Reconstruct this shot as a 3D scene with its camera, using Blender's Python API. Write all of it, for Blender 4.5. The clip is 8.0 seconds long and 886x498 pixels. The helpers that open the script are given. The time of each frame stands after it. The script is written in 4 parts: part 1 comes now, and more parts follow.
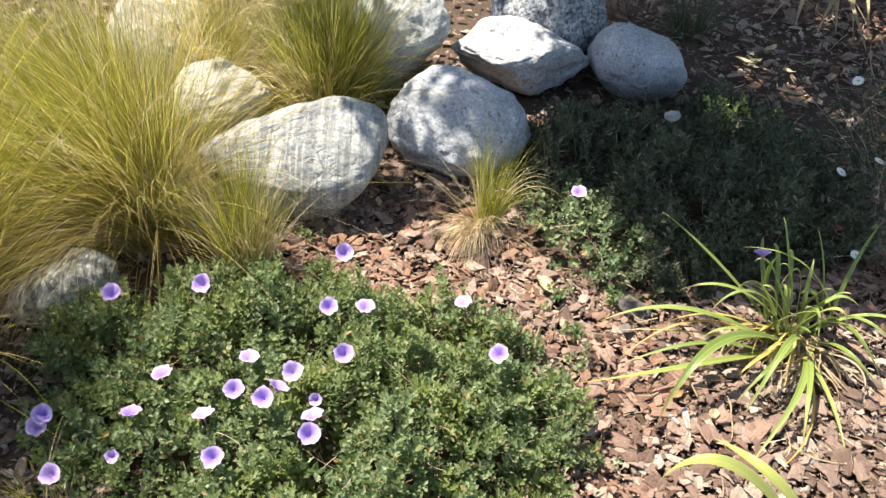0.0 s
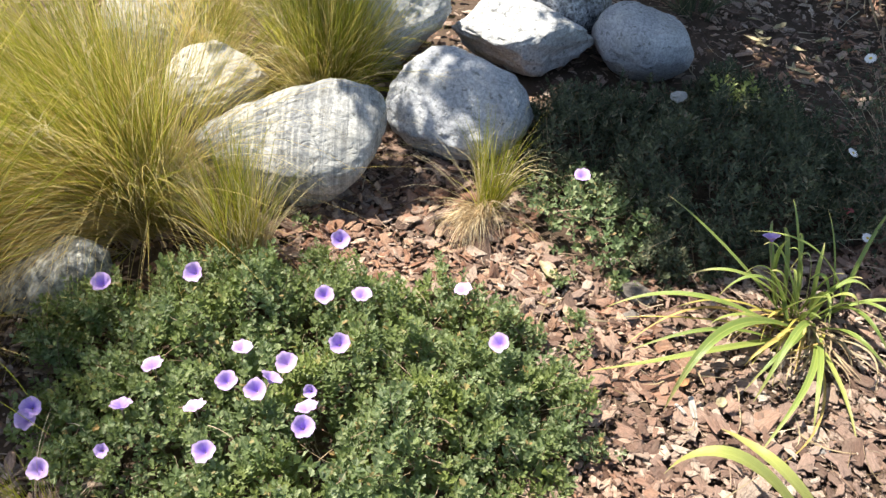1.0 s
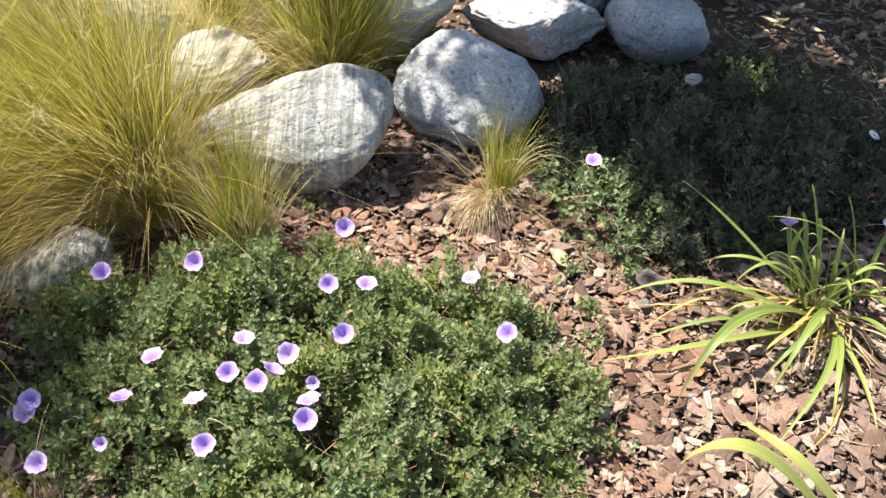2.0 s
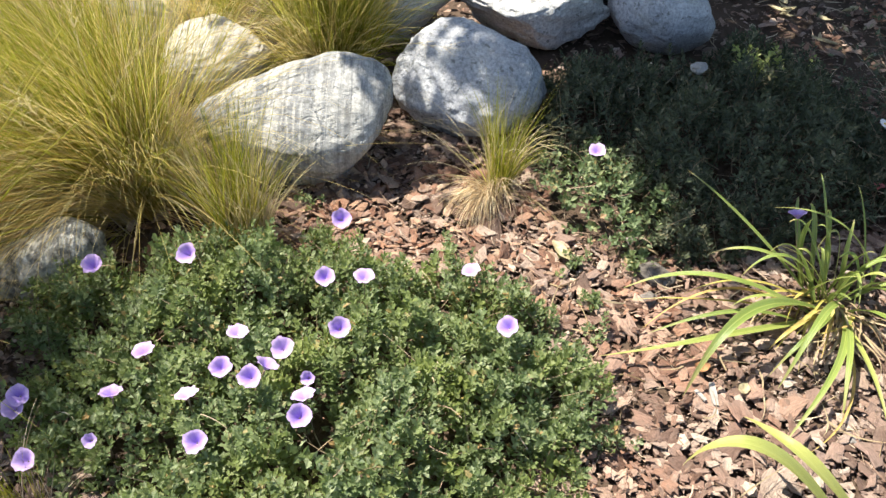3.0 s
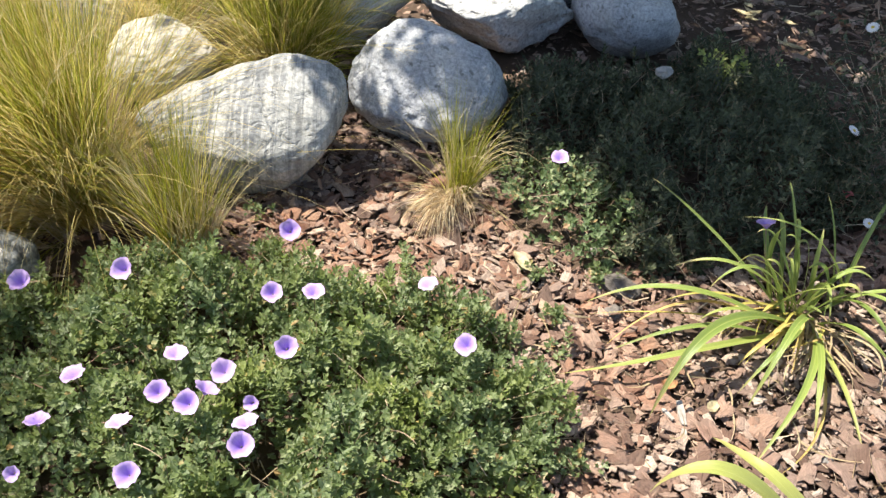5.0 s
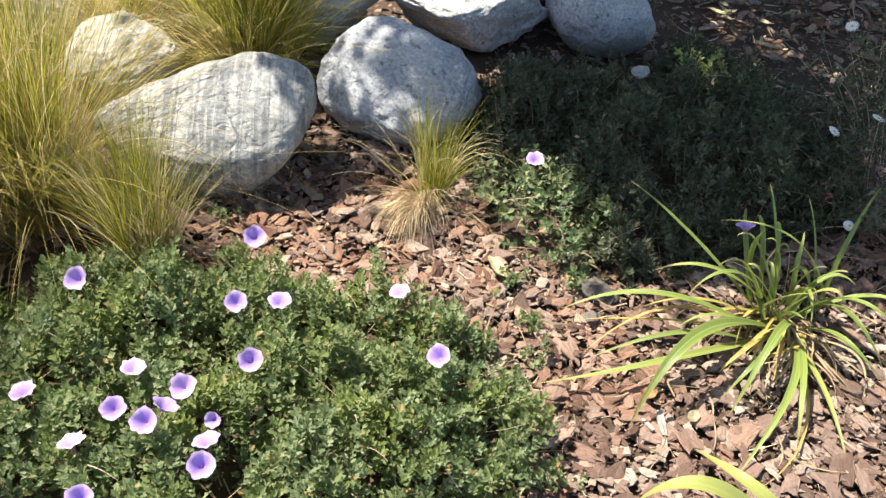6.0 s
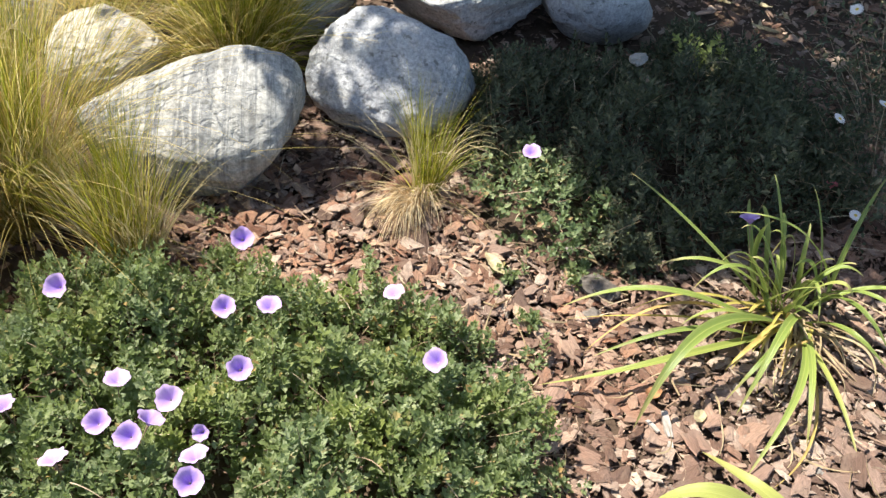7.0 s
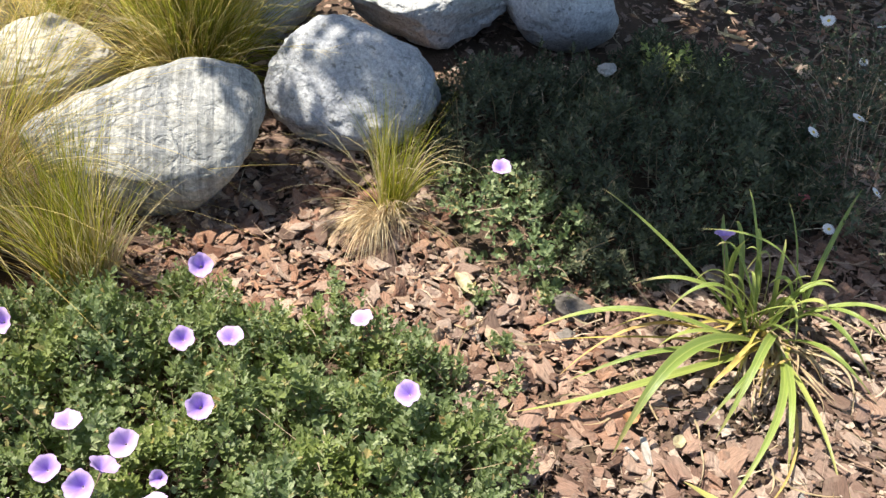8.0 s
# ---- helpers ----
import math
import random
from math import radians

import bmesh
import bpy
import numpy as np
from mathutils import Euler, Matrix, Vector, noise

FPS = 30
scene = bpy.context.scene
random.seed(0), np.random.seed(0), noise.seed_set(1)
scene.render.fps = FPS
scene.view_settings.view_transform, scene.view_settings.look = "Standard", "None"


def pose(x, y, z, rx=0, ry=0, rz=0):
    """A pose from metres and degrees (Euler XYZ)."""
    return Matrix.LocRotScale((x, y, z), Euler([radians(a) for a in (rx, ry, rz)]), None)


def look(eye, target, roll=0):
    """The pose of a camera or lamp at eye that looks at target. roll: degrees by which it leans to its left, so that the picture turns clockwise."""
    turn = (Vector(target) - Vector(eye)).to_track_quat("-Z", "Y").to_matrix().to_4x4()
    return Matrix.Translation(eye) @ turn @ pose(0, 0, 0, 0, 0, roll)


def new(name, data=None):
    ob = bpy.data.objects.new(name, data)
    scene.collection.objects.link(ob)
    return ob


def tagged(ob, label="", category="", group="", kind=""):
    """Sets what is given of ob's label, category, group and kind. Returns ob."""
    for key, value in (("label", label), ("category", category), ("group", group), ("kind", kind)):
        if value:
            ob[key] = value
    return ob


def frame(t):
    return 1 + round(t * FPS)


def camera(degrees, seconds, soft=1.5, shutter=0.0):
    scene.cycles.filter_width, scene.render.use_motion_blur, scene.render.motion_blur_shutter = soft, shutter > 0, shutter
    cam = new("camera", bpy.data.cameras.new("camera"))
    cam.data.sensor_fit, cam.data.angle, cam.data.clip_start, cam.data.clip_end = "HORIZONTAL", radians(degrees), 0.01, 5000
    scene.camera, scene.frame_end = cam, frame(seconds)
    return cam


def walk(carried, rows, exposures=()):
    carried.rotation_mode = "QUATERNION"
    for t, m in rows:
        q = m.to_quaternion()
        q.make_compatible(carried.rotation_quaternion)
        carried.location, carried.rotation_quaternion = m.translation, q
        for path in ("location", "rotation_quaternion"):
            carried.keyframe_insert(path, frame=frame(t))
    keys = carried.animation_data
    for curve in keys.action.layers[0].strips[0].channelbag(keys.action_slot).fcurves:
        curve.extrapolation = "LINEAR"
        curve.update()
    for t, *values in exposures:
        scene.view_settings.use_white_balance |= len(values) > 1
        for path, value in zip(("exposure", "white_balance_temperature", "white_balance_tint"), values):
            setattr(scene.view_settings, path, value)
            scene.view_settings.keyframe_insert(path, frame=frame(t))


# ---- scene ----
cam = camera(53.7, 8.0, soft=1.4)
PATH = [
    (0, (0.238, -0.253, 1.48), (0.067, 1.313, 0.247), 4.6),
    (0.5, (0.247, -0.225, 1.465), (0.075, 1.328, 0.217), 4.3),
    (1, (0.252, -0.204, 1.451), (0.069, 1.336, 0.189), 3.9),
    (1.5, (0.262, -0.184, 1.437), (0.059, 1.344, 0.163), 3.2),
    (3, (0.271, -0.132, 1.386), (0.05, 1.377, 0.092), 2.6),
    (3.5, (0.277, -0.112, 1.374), (0.056, 1.397, 0.079), 2.6),
    (4, (0.28, -0.091, 1.361), (0.076, 1.425, 0.072), 3.0),
    (4.5, (0.282, -0.07, 1.352), (0.1, 1.451, 0.066), 3.4),
    (6, (0.28, 0.013, 1.308), (0.19, 1.546, 0.027), 5.3),
    (6.5, (0.28, 0.041, 1.295), (0.194, 1.567, 0.005), 4.9),
    (7, (0.275, 0.072, 1.285), (0.199, 1.589, -0.017), 4.7),
    (7.5, (0.263, 0.113, 1.278), (0.229, 1.624, -0.032), 5.5),
    (8, (0.25, 0.15, 1.274), (0.266, 1.672, -0.023), 6.3),
]
walk(cam, [(t, look(eye, target, roll)) for t, eye, target, roll in PATH], [(0, 1.30), (3.5, 1.29), (6.0, 1.22), (8.0, 1.19)])

# ---- light ----
SUN = Vector((-0.45, 0.09, 0.88)).normalized()
world = bpy.data.worlds.new("sky")
scene.world = world
world.use_nodes = True
_n = world.node_tree.nodes
_sky = _n.new("ShaderNodeTexSky")
_sky.sky_type, _sky.sun_disc = "NISHITA", False
_sky.sun_elevation = math.asin(SUN.z)
_sky.sun_rotation = math.atan2(SUN.x, SUN.y)
_n["Background"].inputs["Strength"].default_value = 0.105
world.node_tree.links.new(_sky.outputs["Color"], _n["Background"].inputs["Color"])
sun_lamp = new("sun", bpy.data.lights.new("sun", "SUN"))
sun_lamp.data.energy, sun_lamp.data.angle, sun_lamp.data.color = 5.0, radians(0.53), (1.0, 0.952, 0.85)
sun_lamp.matrix_world = look(SUN * 20, (0, 0, 0))

rng = np.random.default_rng(7)


# ---- material tools ----
class Nodes:
    """Small wrapper to write node trees in few lines."""

    def __init__(self, name):
        self.mat = bpy.data.materials.new(name)
        self.mat.use_nodes = True
        self.t = self.mat.node_tree
        self.bsdf = self.t.nodes["Principled BSDF"]
        self.out = self.t.nodes["Material Output"]

    def add(self, kind, **sets):
        node = self.t.nodes.new(kind)
        for key, value in sets.items():
            node.inputs[key].default_value = value
        return node

    def link(self, a, b):
        self.t.links.new(a, b)

    def coords(self, scale=(1, 1, 1), rot=(0, 0, 0), kind="Object"):
        tc = self.add("ShaderNodeTexCoord")
        mp = self.add("ShaderNodeMapping", Scale=scale, Rotation=rot)
        self.link(tc.outputs[kind], mp.inputs["Vector"])
        return mp.outputs["Vector"]

    def noise(self, vec, scale, detail=4.0, rough=0.55, distort=0.0):
        n = self.add("ShaderNodeTexNoise", Scale=scale, Detail=detail, Roughness=rough, Distortion=distort)
        self.link(vec, n.inputs["Vector"])
        return n.outputs["Fac"]

    def ramp(self, fac, stops, ease="LINEAR"):
        r = self.add("ShaderNodeValToRGB")
        r.color_ramp.interpolation = ease
        while len(r.color_ramp.elements) < len(stops):
            r.color_ramp.elements.new(0.5)
        for e, (pos, col) in zip(r.color_ramp.elements, stops):
            e.position, e.color = pos, (*col, 1) if len(col) == 3 else col
        self.link(fac, r.inputs["Fac"])
        return r.outputs["Color"]

    def mix(self, fac, a, b, how="MIX"):
        m = self.t.nodes.new("ShaderNodeMix")
        m.data_type, m.blend_type = "RGBA", how
        for k, v in ((0, fac), (6, a), (7, b)):
            if hasattr(v, "is_output"):
                self.link(v, m.inputs[k])
            else:
                m.inputs[k].default_value = v if k == 0 else (*v, 1)
        return m.outputs[2]

    def math(self, how, a, b):
        m = self.t.nodes.new("ShaderNodeMath")
        m.operation = how
        for k, v in ((0, a), (1, b)):
            if hasattr(v, "is_output"):
                self.link(v, m.inputs[k])
            else:
                m.inputs[k].default_value = v
        return m.outputs[0]

    def random(self):
        """A number for each piece: by object and by island together."""
        o, g = self.add("ShaderNodeObjectInfo"), self.add("ShaderNodeNewGeometry")
        return self.math("FRACT", self.math("ADD", o.outputs["Random"], g.outputs["Random Per Island"]), 0.0)

    def colour(self, c):
        if hasattr(c, "is_output"):
            self.link(c, self.bsdf.inputs["Base Color"])
        else:
            self.bsdf.inputs["Base Color"].default_value = (*c, 1)

    def bump(self, height, strength, distance):
        b = self.add("ShaderNodeBump", Strength=strength, Distance=distance)
        self.link(height, b.inputs["Height"])
        self.link(b.outputs["Normal"], self.bsdf.inputs["Normal"])

    def rough(self, r, spec=0.4):
        self.bsdf.inputs["Roughness"].default_value = r
        self.bsdf.inputs["Specular IOR Level"].default_value = spec

    def thin(self, colour, share):
        """Lets light through, as leaves and petals do."""
        tr, mx = self.add("ShaderNodeBsdfTranslucent"), self.add("ShaderNodeMixShader", Fac=share)
        if hasattr(colour, "is_output"):
            self.link(colour, tr.inputs["Color"])
        else:
            tr.inputs["Color"].default_value = (*colour, 1)
        self.link(self.bsdf.outputs["BSDF"], mx.inputs[1])
        self.link(tr.outputs["BSDF"], mx.inputs[2])
        self.link(mx.outputs[0], self.out.inputs["Surface"])


def leaf_material(name, stops, share=0.35, rough=0.45, patch=None, glow=(0.30, 0.42, 0.10)):
    n = Nodes(name)
    col = n.ramp(n.random(), stops)
    if patch:
        big = n.noise(n.coords(), 9.0, 2.0)
        col = n.mix(n.ramp(big, [(0.45, (0, 0, 0)), (0.7, (1, 1, 1))]), col, n.mix(0.6, col, patch))
    fine = n.noise(n.coords(), 260.0, 2.0)
    col = n.mix(0.35, col, n.ramp(fine, [(0.3, (0.25, 0.25, 0.25)), (0.75, (0.9, 0.9, 0.9))]), "OVERLAY")
    n.colour(col)
    n.rough(rough, 0.35)
    n.thin(n.mix(0.4, col, glow), share)
    return n.mat


def stone_material(name, dark, light, vein=0.0, vein_rot=(0, 0, 0), speck=0.3, speck_scale=110.0, tint=(0.26, 0.23, 0.17), white=(0.5, 0.5, 0.48), mottle=0.5, lumps=1.4):
    n = Nodes(name)
    v = n.coords()
    col = n.mix(n.ramp(n.noise(v, 4.5, 6.0, 0.6, 0.4), [(0.35, (0, 0, 0)), (0.65, (1, 1, 1))]), dark, light)
    if vein:
        vv = n.coords((38, 2.6, 2.6), vein_rot)
        band = n.noise(vv, 1.0, 5.0, 0.65, 0.9)
        col = n.mix(n.math("MULTIPLY", n.ramp(band, [(0.46, (0, 0, 0)), (0.54, (1, 1, 1))]), vein), col, white)
        band2 = n.noise(n.coords((52, 2.2, 2.2), vein_rot), 1.0, 4.0, 0.6, 0.5)
        col = n.mix(n.math("MULTIPLY", n.ramp(band2, [(0.56, (0, 0, 0)), (0.68, (1, 1, 1))]), vein * 0.6), col, (0.15, 0.155, 0.155))
    patch = n.noise(v, 13.0, 6.0, 0.7, 0.6)
    col = n.mix(n.ramp(patch, [(0.5, (0, 0, 0)), (0.64, (mottle, mottle, mottle))]), col, white)
    grain = n.noise(v, speck_scale, 3.0, 0.7)
    col = n.mix(speck, col, n.ramp(grain, [(0.36, (0.08, 0.08, 0.09)), (0.5, (0.5, 0.5, 0.5)), (0.64, (0.95, 0.95, 0.95))]), "OVERLAY")
    pit = n.noise(v, 46.0, 3.0, 0.65)
    col = n.mix(n.ramp(pit, [(0.60, (0, 0, 0)), (0.68, (0.75, 0.75, 0.75))]), col, (0.12, 0.12, 0.11))
    stain = n.noise(v, 7.0, 5.0, 0.6)
    col = n.mix(n.ramp(stain, [(0.52, (0, 0, 0)), (0.78, (0.55, 0.55, 0.55))]), col, tint)
    n.colour(col)
    n.rough(0.85, 0.25)
    dents = n.ramp(n.noise(v, 30.0, 4.0, 0.6, 0.5), [(0.28, (0, 0, 0)), (0.46, (1, 1, 1))])
    h = n.math("ADD", n.math("ADD", n.math("MULTIPLY", n.noise(v, 11.0, 7.0, 0.6, 0.4), lumps), n.math("MULTIPLY", dents, 0.3)), n.math("MULTIPLY", grain, 0.15))
    n.bump(h, 0.8, 0.014)
    return n.mat


# ---- materials ----
M_STONE_VEIN = stone_material("veined_stone", (0.19, 0.192, 0.19), (0.25, 0.25, 0.244), 1.0, (0.0, 0.12, 0.08), 0.3, white=(0.36, 0.352, 0.325), mottle=0.1, lumps=0.8)
M_STONE_BLUE = stone_material("blue_grey_granite", (0.30, 0.305, 0.318), (0.43, 0.435, 0.445), 0.0, speck=0.3)
M_STONE_PALE = stone_material("pale_stone", (0.35, 0.345, 0.335), (0.48, 0.475, 0.455), 0.35, (0.3, 1.2, 0.2), 0.3, tint=(0.29, 0.285, 0.27), white=(0.54, 0.53, 0.51))
M_STONE_WARM = stone_material("layered_stone", (0.36, 0.34, 0.305), (0.48, 0.455, 0.41), 0.8, (0.2, 1.45, 0.0), 0.25, white=(0.42, 0.385, 0.33))
M_STONE_DARK = stone_material("speckled_dark_granite", (0.13, 0.135, 0.145), (0.26, 0.265, 0.28), 0.0, speck=1.0, speck_scale=75.0)
M_STONE_LICHEN = stone_material("lichen_stone", (0.15, 0.142, 0.12), (0.40, 0.375, 0.32), 0.0, speck=0.8, speck_scale=34.0)

_m = Nodes("soil")
_v = _m.coords()
_m.colour(_m.mix(_m.noise(_v, 60.0, 5.0, 0.7), _m.ramp(_m.noise(_v, 6.0), [(0.3, (0.04, 0.026, 0.018)), (0.7, (0.085, 0.056, 0.038))]), (0.14, 0.095, 0.066)))
_m.rough(0.95, 0.2)
_m.bump(_m.noise(_v, 85.0, 5.0, 0.7), 1.0, 0.01)
M_SOIL = _m.mat


def bark_material(name, stops):
    n = Nodes(name)
    col = n.ramp(n.random(), stops)
    grain = n.noise(n.coords((70, 520, 1), kind="UV"), 1.0, 5.0, 0.7, 0.8)
    col = n.mix(0.6, col, n.ramp(grain, [(0.3, (0.18, 0.18, 0.18)), (0.7, (0.82, 0.82, 0.82))]), "OVERLAY")
    place_in_bed = n.add("ShaderNodeNewGeometry").outputs["Position"]
    red = n.ramp(n.noise(place_in_bed, 2.6, 3.0, 0.6), [(0.46, (0, 0, 0)), (0.66, (0.7, 0.7, 0.7))])
    col = n.mix(red, col, n.mix(1.0, col, (1.0, 0.74, 0.60), "MULTIPLY"))
    col = n.mix(n.ramp(n.noise(n.coords(kind="UV"), 55.0, 4.0), [(0.5, (0, 0, 0)), (0.72, (0.75, 0.75, 0.75))]), col, (0.22, 0.155, 0.115))
    n.colour(col)
    n.rough(0.8, 0.3)
    n.bump(n.math("ADD", grain, n.math("MULTIPLY", n.noise(n.coords(kind="UV"), 170.0, 3.0, 0.7), 0.8)), 1.0, 0.004)
    return n.mat


M_BARK = bark_material("bark_mulch", [(0.0, (0.10, 0.060, 0.043)), (0.22, (0.185, 0.118, 0.088)), (0.45, (0.28, 0.192, 0.15)), (0.57, (0.30, 0.182, 0.124)), (0.65, (0.305, 0.22, 0.172)), (0.88, (0.41, 0.31, 0.24)), (1.0, (0.54, 0.43, 0.34))])
M_BARK_FRESH = bark_material("fresh_red_bark", [(0.0, (0.15, 0.075, 0.048)), (0.3, (0.27, 0.145, 0.095)), (0.7, (0.38, 0.235, 0.155)), (1.0, (0.54, 0.39, 0.27))])


def plain_material(name, stops, scale=30.0, rough=0.8, share=0.0, grain=0.4):
    """Colour by piece, with fine grain over it."""
    n = Nodes(name)
    col = n.ramp(n.random(), stops)
    col = n.mix(grain, col, n.ramp(n.noise(n.coords(), scale, 4.0, 0.65), [(0.3, (0.15, 0.15, 0.15)), (0.7, (0.85, 0.85, 0.85))]), "OVERLAY")
    n.colour(col)
    n.rough(rough, 0.3)
    if share:
        n.thin(col, share)
    return n.mat


M_WOODCHIP = plain_material("bleached_wood", [(0.0, (0.30, 0.26, 0.22)), (1.0, (0.38, 0.35, 0.31))], 120.0)
M_TWIG = plain_material("dry_twig", [(0.0, (0.2, 0.12, 0.08)), (0.5, (0.36, 0.25, 0.17)), (1.0, (0.52, 0.42, 0.29))], 160.0)
M_PEBBLE = plain_material("pebble", [(0.0, (0.18, 0.16, 0.14)), (1.0, (0.36, 0.34, 0.31))], 150.0)
M_ROUGHSTONE = plain_material("rough_brown_stone", [(0.0, (0.10, 0.085, 0.072)), (1.0, (0.15, 0.128, 0.11))], 70.0, 0.9, 0.0, 0.8)
M_DRYLEAF = plain_material("dry_leaf", [(0.0, (0.32, 0.26, 0.14)), (1.0, (0.42, 0.36, 0.22))], 90.0, 0.7, 0.2, 0.7)
M_GRASS = plain_material("feather_grass_green", [(0.0, (0.15, 0.175, 0.02)), (0.35, (0.27, 0.29, 0.03)), (0.7, (0.40, 0.38, 0.05)), (1.0, (0.56, 0.47, 0.12))], 25.0, 0.45, 0.6, 0.25)
M_STRAW = plain_material("feather_grass_straw", [(0.0, (0.54, 0.40, 0.12)), (0.5, (0.70, 0.54, 0.20)), (1.0, (0.82, 0.70, 0.38))], 25.0, 0.5, 0.6, 0.25)
M_THATCH = plain_material("dead_thatch", [(0.0, (0.44, 0.31, 0.16)), (0.5, (0.60, 0.46, 0.27)), (1.0, (0.70, 0.58, 0.40))], 25.0, 0.7, 0.25, 0.25)
M_PLUME = plain_material("seed_plume", [(0.0, (0.54, 0.43, 0.20)), (1.0, (0.68, 0.58, 0.36))], 25.0, 0.6, 0.4, 0.2)
M_LEAF = leaf_material("bindweed_leaf", [(0.0, (0.076, 0.104, 0.045)), (0.35, (0.135, 0.18, 0.075)), (0.7, (0.21, 0.255, 0.115)), (0.92, (0.33, 0.37, 0.21)), (0.96, (0.29, 0.32, 0.17)), (1.0, (0.46, 0.27, 0.11))], 0.42, 0.5, (0.25, 0.28, 0.06))
M_LEAF_YOUNG = leaf_material("sunlit_bindweed_leaf", [(0.0, (0.05, 0.08, 0.03)), (0.4, (0.105, 0.145, 0.062)), (0.7, (0.175, 0.225, 0.10)), (0.86, (0.29, 0.33, 0.17)), (0.94, (0.22, 0.25, 0.12)), (0.96, (0.34, 0.28, 0.12)), (1.0, (0.34, 0.20, 0.10))], 0.3, 0.5, (0.12, 0.165, 0.07))
# dark green lowered further in the colour to carry part of the tree's shade
M_LEAF_SHADE_TONED = leaf_material("shade_toned_leaf", [(0.0, (0.038, 0.045, 0.025)), (0.5, (0.066, 0.078, 0.042)), (0.9, (0.108, 0.124, 0.066)), (1.0, (0.26, 0.22, 0.13))], 0.2, 0.55, None, (0.12, 0.15, 0.05))
M_STEM = plain_material("green_stem", [(0.0, (0.15, 0.11, 0.06)), (1.0, (0.28, 0.21, 0.13))], 60.0, 0.7)
M_TREELEAF = leaf_material("tree_leaf", [(0.0, (0.04, 0.075, 0.025)), (1.0, (0.09, 0.14, 0.04))], 0.3)
M_TREEBARK = plain_material("tree_bark", [(0.0, (0.14, 0.10, 0.07)), (1.0, (0.2, 0.15, 0.1))], 30.0)


def strap_material():
    """Strap leaves: pale midline and edges along the blade, yellowing towards the tip."""
    n = Nodes("strap_leaf")
    uv = n.add("ShaderNodeUVMap")
    sep = n.add("ShaderNodeSeparateXYZ")
    n.link(uv.outputs["UV"], sep.inputs["Vector"])
    across = sep.outputs["X"]
    base = n.ramp(n.random(), [(0.0, (0.14, 0.20, 0.04)), (0.6, (0.23, 0.30, 0.065)), (1.0, (0.40, 0.40, 0.11))])
    rib = n.ramp(across, [(0.0, (0.45, 0.45, 0.45)), (0.16, (0.08, 0.08, 0.08)), (0.42, (0.0, 0.0, 0.0)), (0.5, (0.5, 0.5, 0.5)), (0.58, (0, 0, 0)), (0.84, (0.08, 0.08, 0.08)), (1.0, (0.45, 0.45, 0.45))])
    col = n.mix(rib, base, (0.44, 0.46, 0.14))
    lines = n.noise(n.coords((60, 2.2, 1), kind="UV"), 1.0, 3.0)
    col = n.mix(0.4, col, n.ramp(lines, [(0.3, (0.2, 0.2, 0.2)), (0.7, (0.8, 0.8, 0.8))]), "OVERLAY")
    wear = n.math("MULTIPLY", n.ramp(sep.outputs["Y"], [(0.72, (0, 0, 0)), (1.0, (1, 1, 1))]), n.ramp(n.noise(n.coords(), 14.0, 3.0), [(0.35, (0, 0, 0)), (0.65, (1, 1, 1))]))
    col = n.mix(wear, col, (0.48, 0.36, 0.17))
    n.colour(col)
    n.rough(0.38, 0.5)
    n.bump(lines, 0.35, 0.002)
    n.thin(col, 0.3)
    return n.mat


M_STRAP = strap_material()
M_STRAP_YELLOW = plain_material("yellowed_strap_leaf", [(0.0, (0.40, 0.34, 0.08)), (0.6, (0.52, 0.42, 0.12)), (1.0, (0.50, 0.34, 0.12))], 40.0, 0.5, 0.3)
M_STRAP_DRY = plain_material("dead_strap_leaf", [(0.0, (0.30, 0.21, 0.11)), (1.0, (0.46, 0.37, 0.23))], 60.0, 0.7, 0.25)


def petal_material(name, deep, mid, pale):
    """Funnel flower: UV Y runs from throat to rim."""
    n = Nodes(name)
    uv = n.add("ShaderNodeUVMap")
    sep = n.add("ShaderNodeSeparateXYZ")
    n.link(uv.outputs["UV"], sep.inputs["Vector"])
    col = n.ramp(sep.outputs["Y"], [(0.0, (0.5, 0.44, 0.46)), (0.08, deep), (0.25, deep), (0.52, mid), (0.85, pale), (1.0, pale)])
    star = n.math("POWER", n.math("ABSOLUTE", n.math("SINE", n.math("MULTIPLY", sep.outputs["X"], 15.708), 0.0), 0.0), 6.0)
    col = n.mix(n.math("MULTIPLY", star, 0.3), col, deep)
    vein = n.noise(n.coords((70, 2, 1), kind="UV"), 1.0, 2.0)
    col = n.mix(0.22, col, n.ramp(vein, [(0.3, (0.25, 0.25, 0.25)), (0.7, (0.8, 0.8, 0.8))]), "OVERLAY")
    pale_one = n.add("ShaderNodeObjectInfo")
    col = n.mix(n.ramp(pale_one.outputs["Random"], [(0.55, (0, 0, 0)), (1.0, (0.75, 0.75, 0.75))]), col, n.mix(0.6, col, (0.54, 0.39, 0.55)))
    n.colour(col)
    n.rough(0.55, 0.3)
    n.thin(col, 0.13)
    return n.mat


M_PETAL = petal_material("lavender_petal", (0.30, 0.185, 0.55), (0.37, 0.25, 0.57), (0.48, 0.34, 0.57))
M_DAISY = plain_material("white_petal", [(0.0, (0.78, 0.76, 0.76)), (1.0, (0.85, 0.83, 0.82))], 90.0, 0.6, 0.3, 0.1)
M_DAISY_EYE = plain_material("yellow_eye", [(0.0, (0.62, 0.46, 0.08)), (1.0, (0.7, 0.52, 0.1))], 300.0)
M_PINK = plain_material("pink_petal", [(0.0, (0.62, 0.16, 0.18)), (1.0, (0.66, 0.2, 0.22))], 90.0, 0.6, 0.3, 0.1)


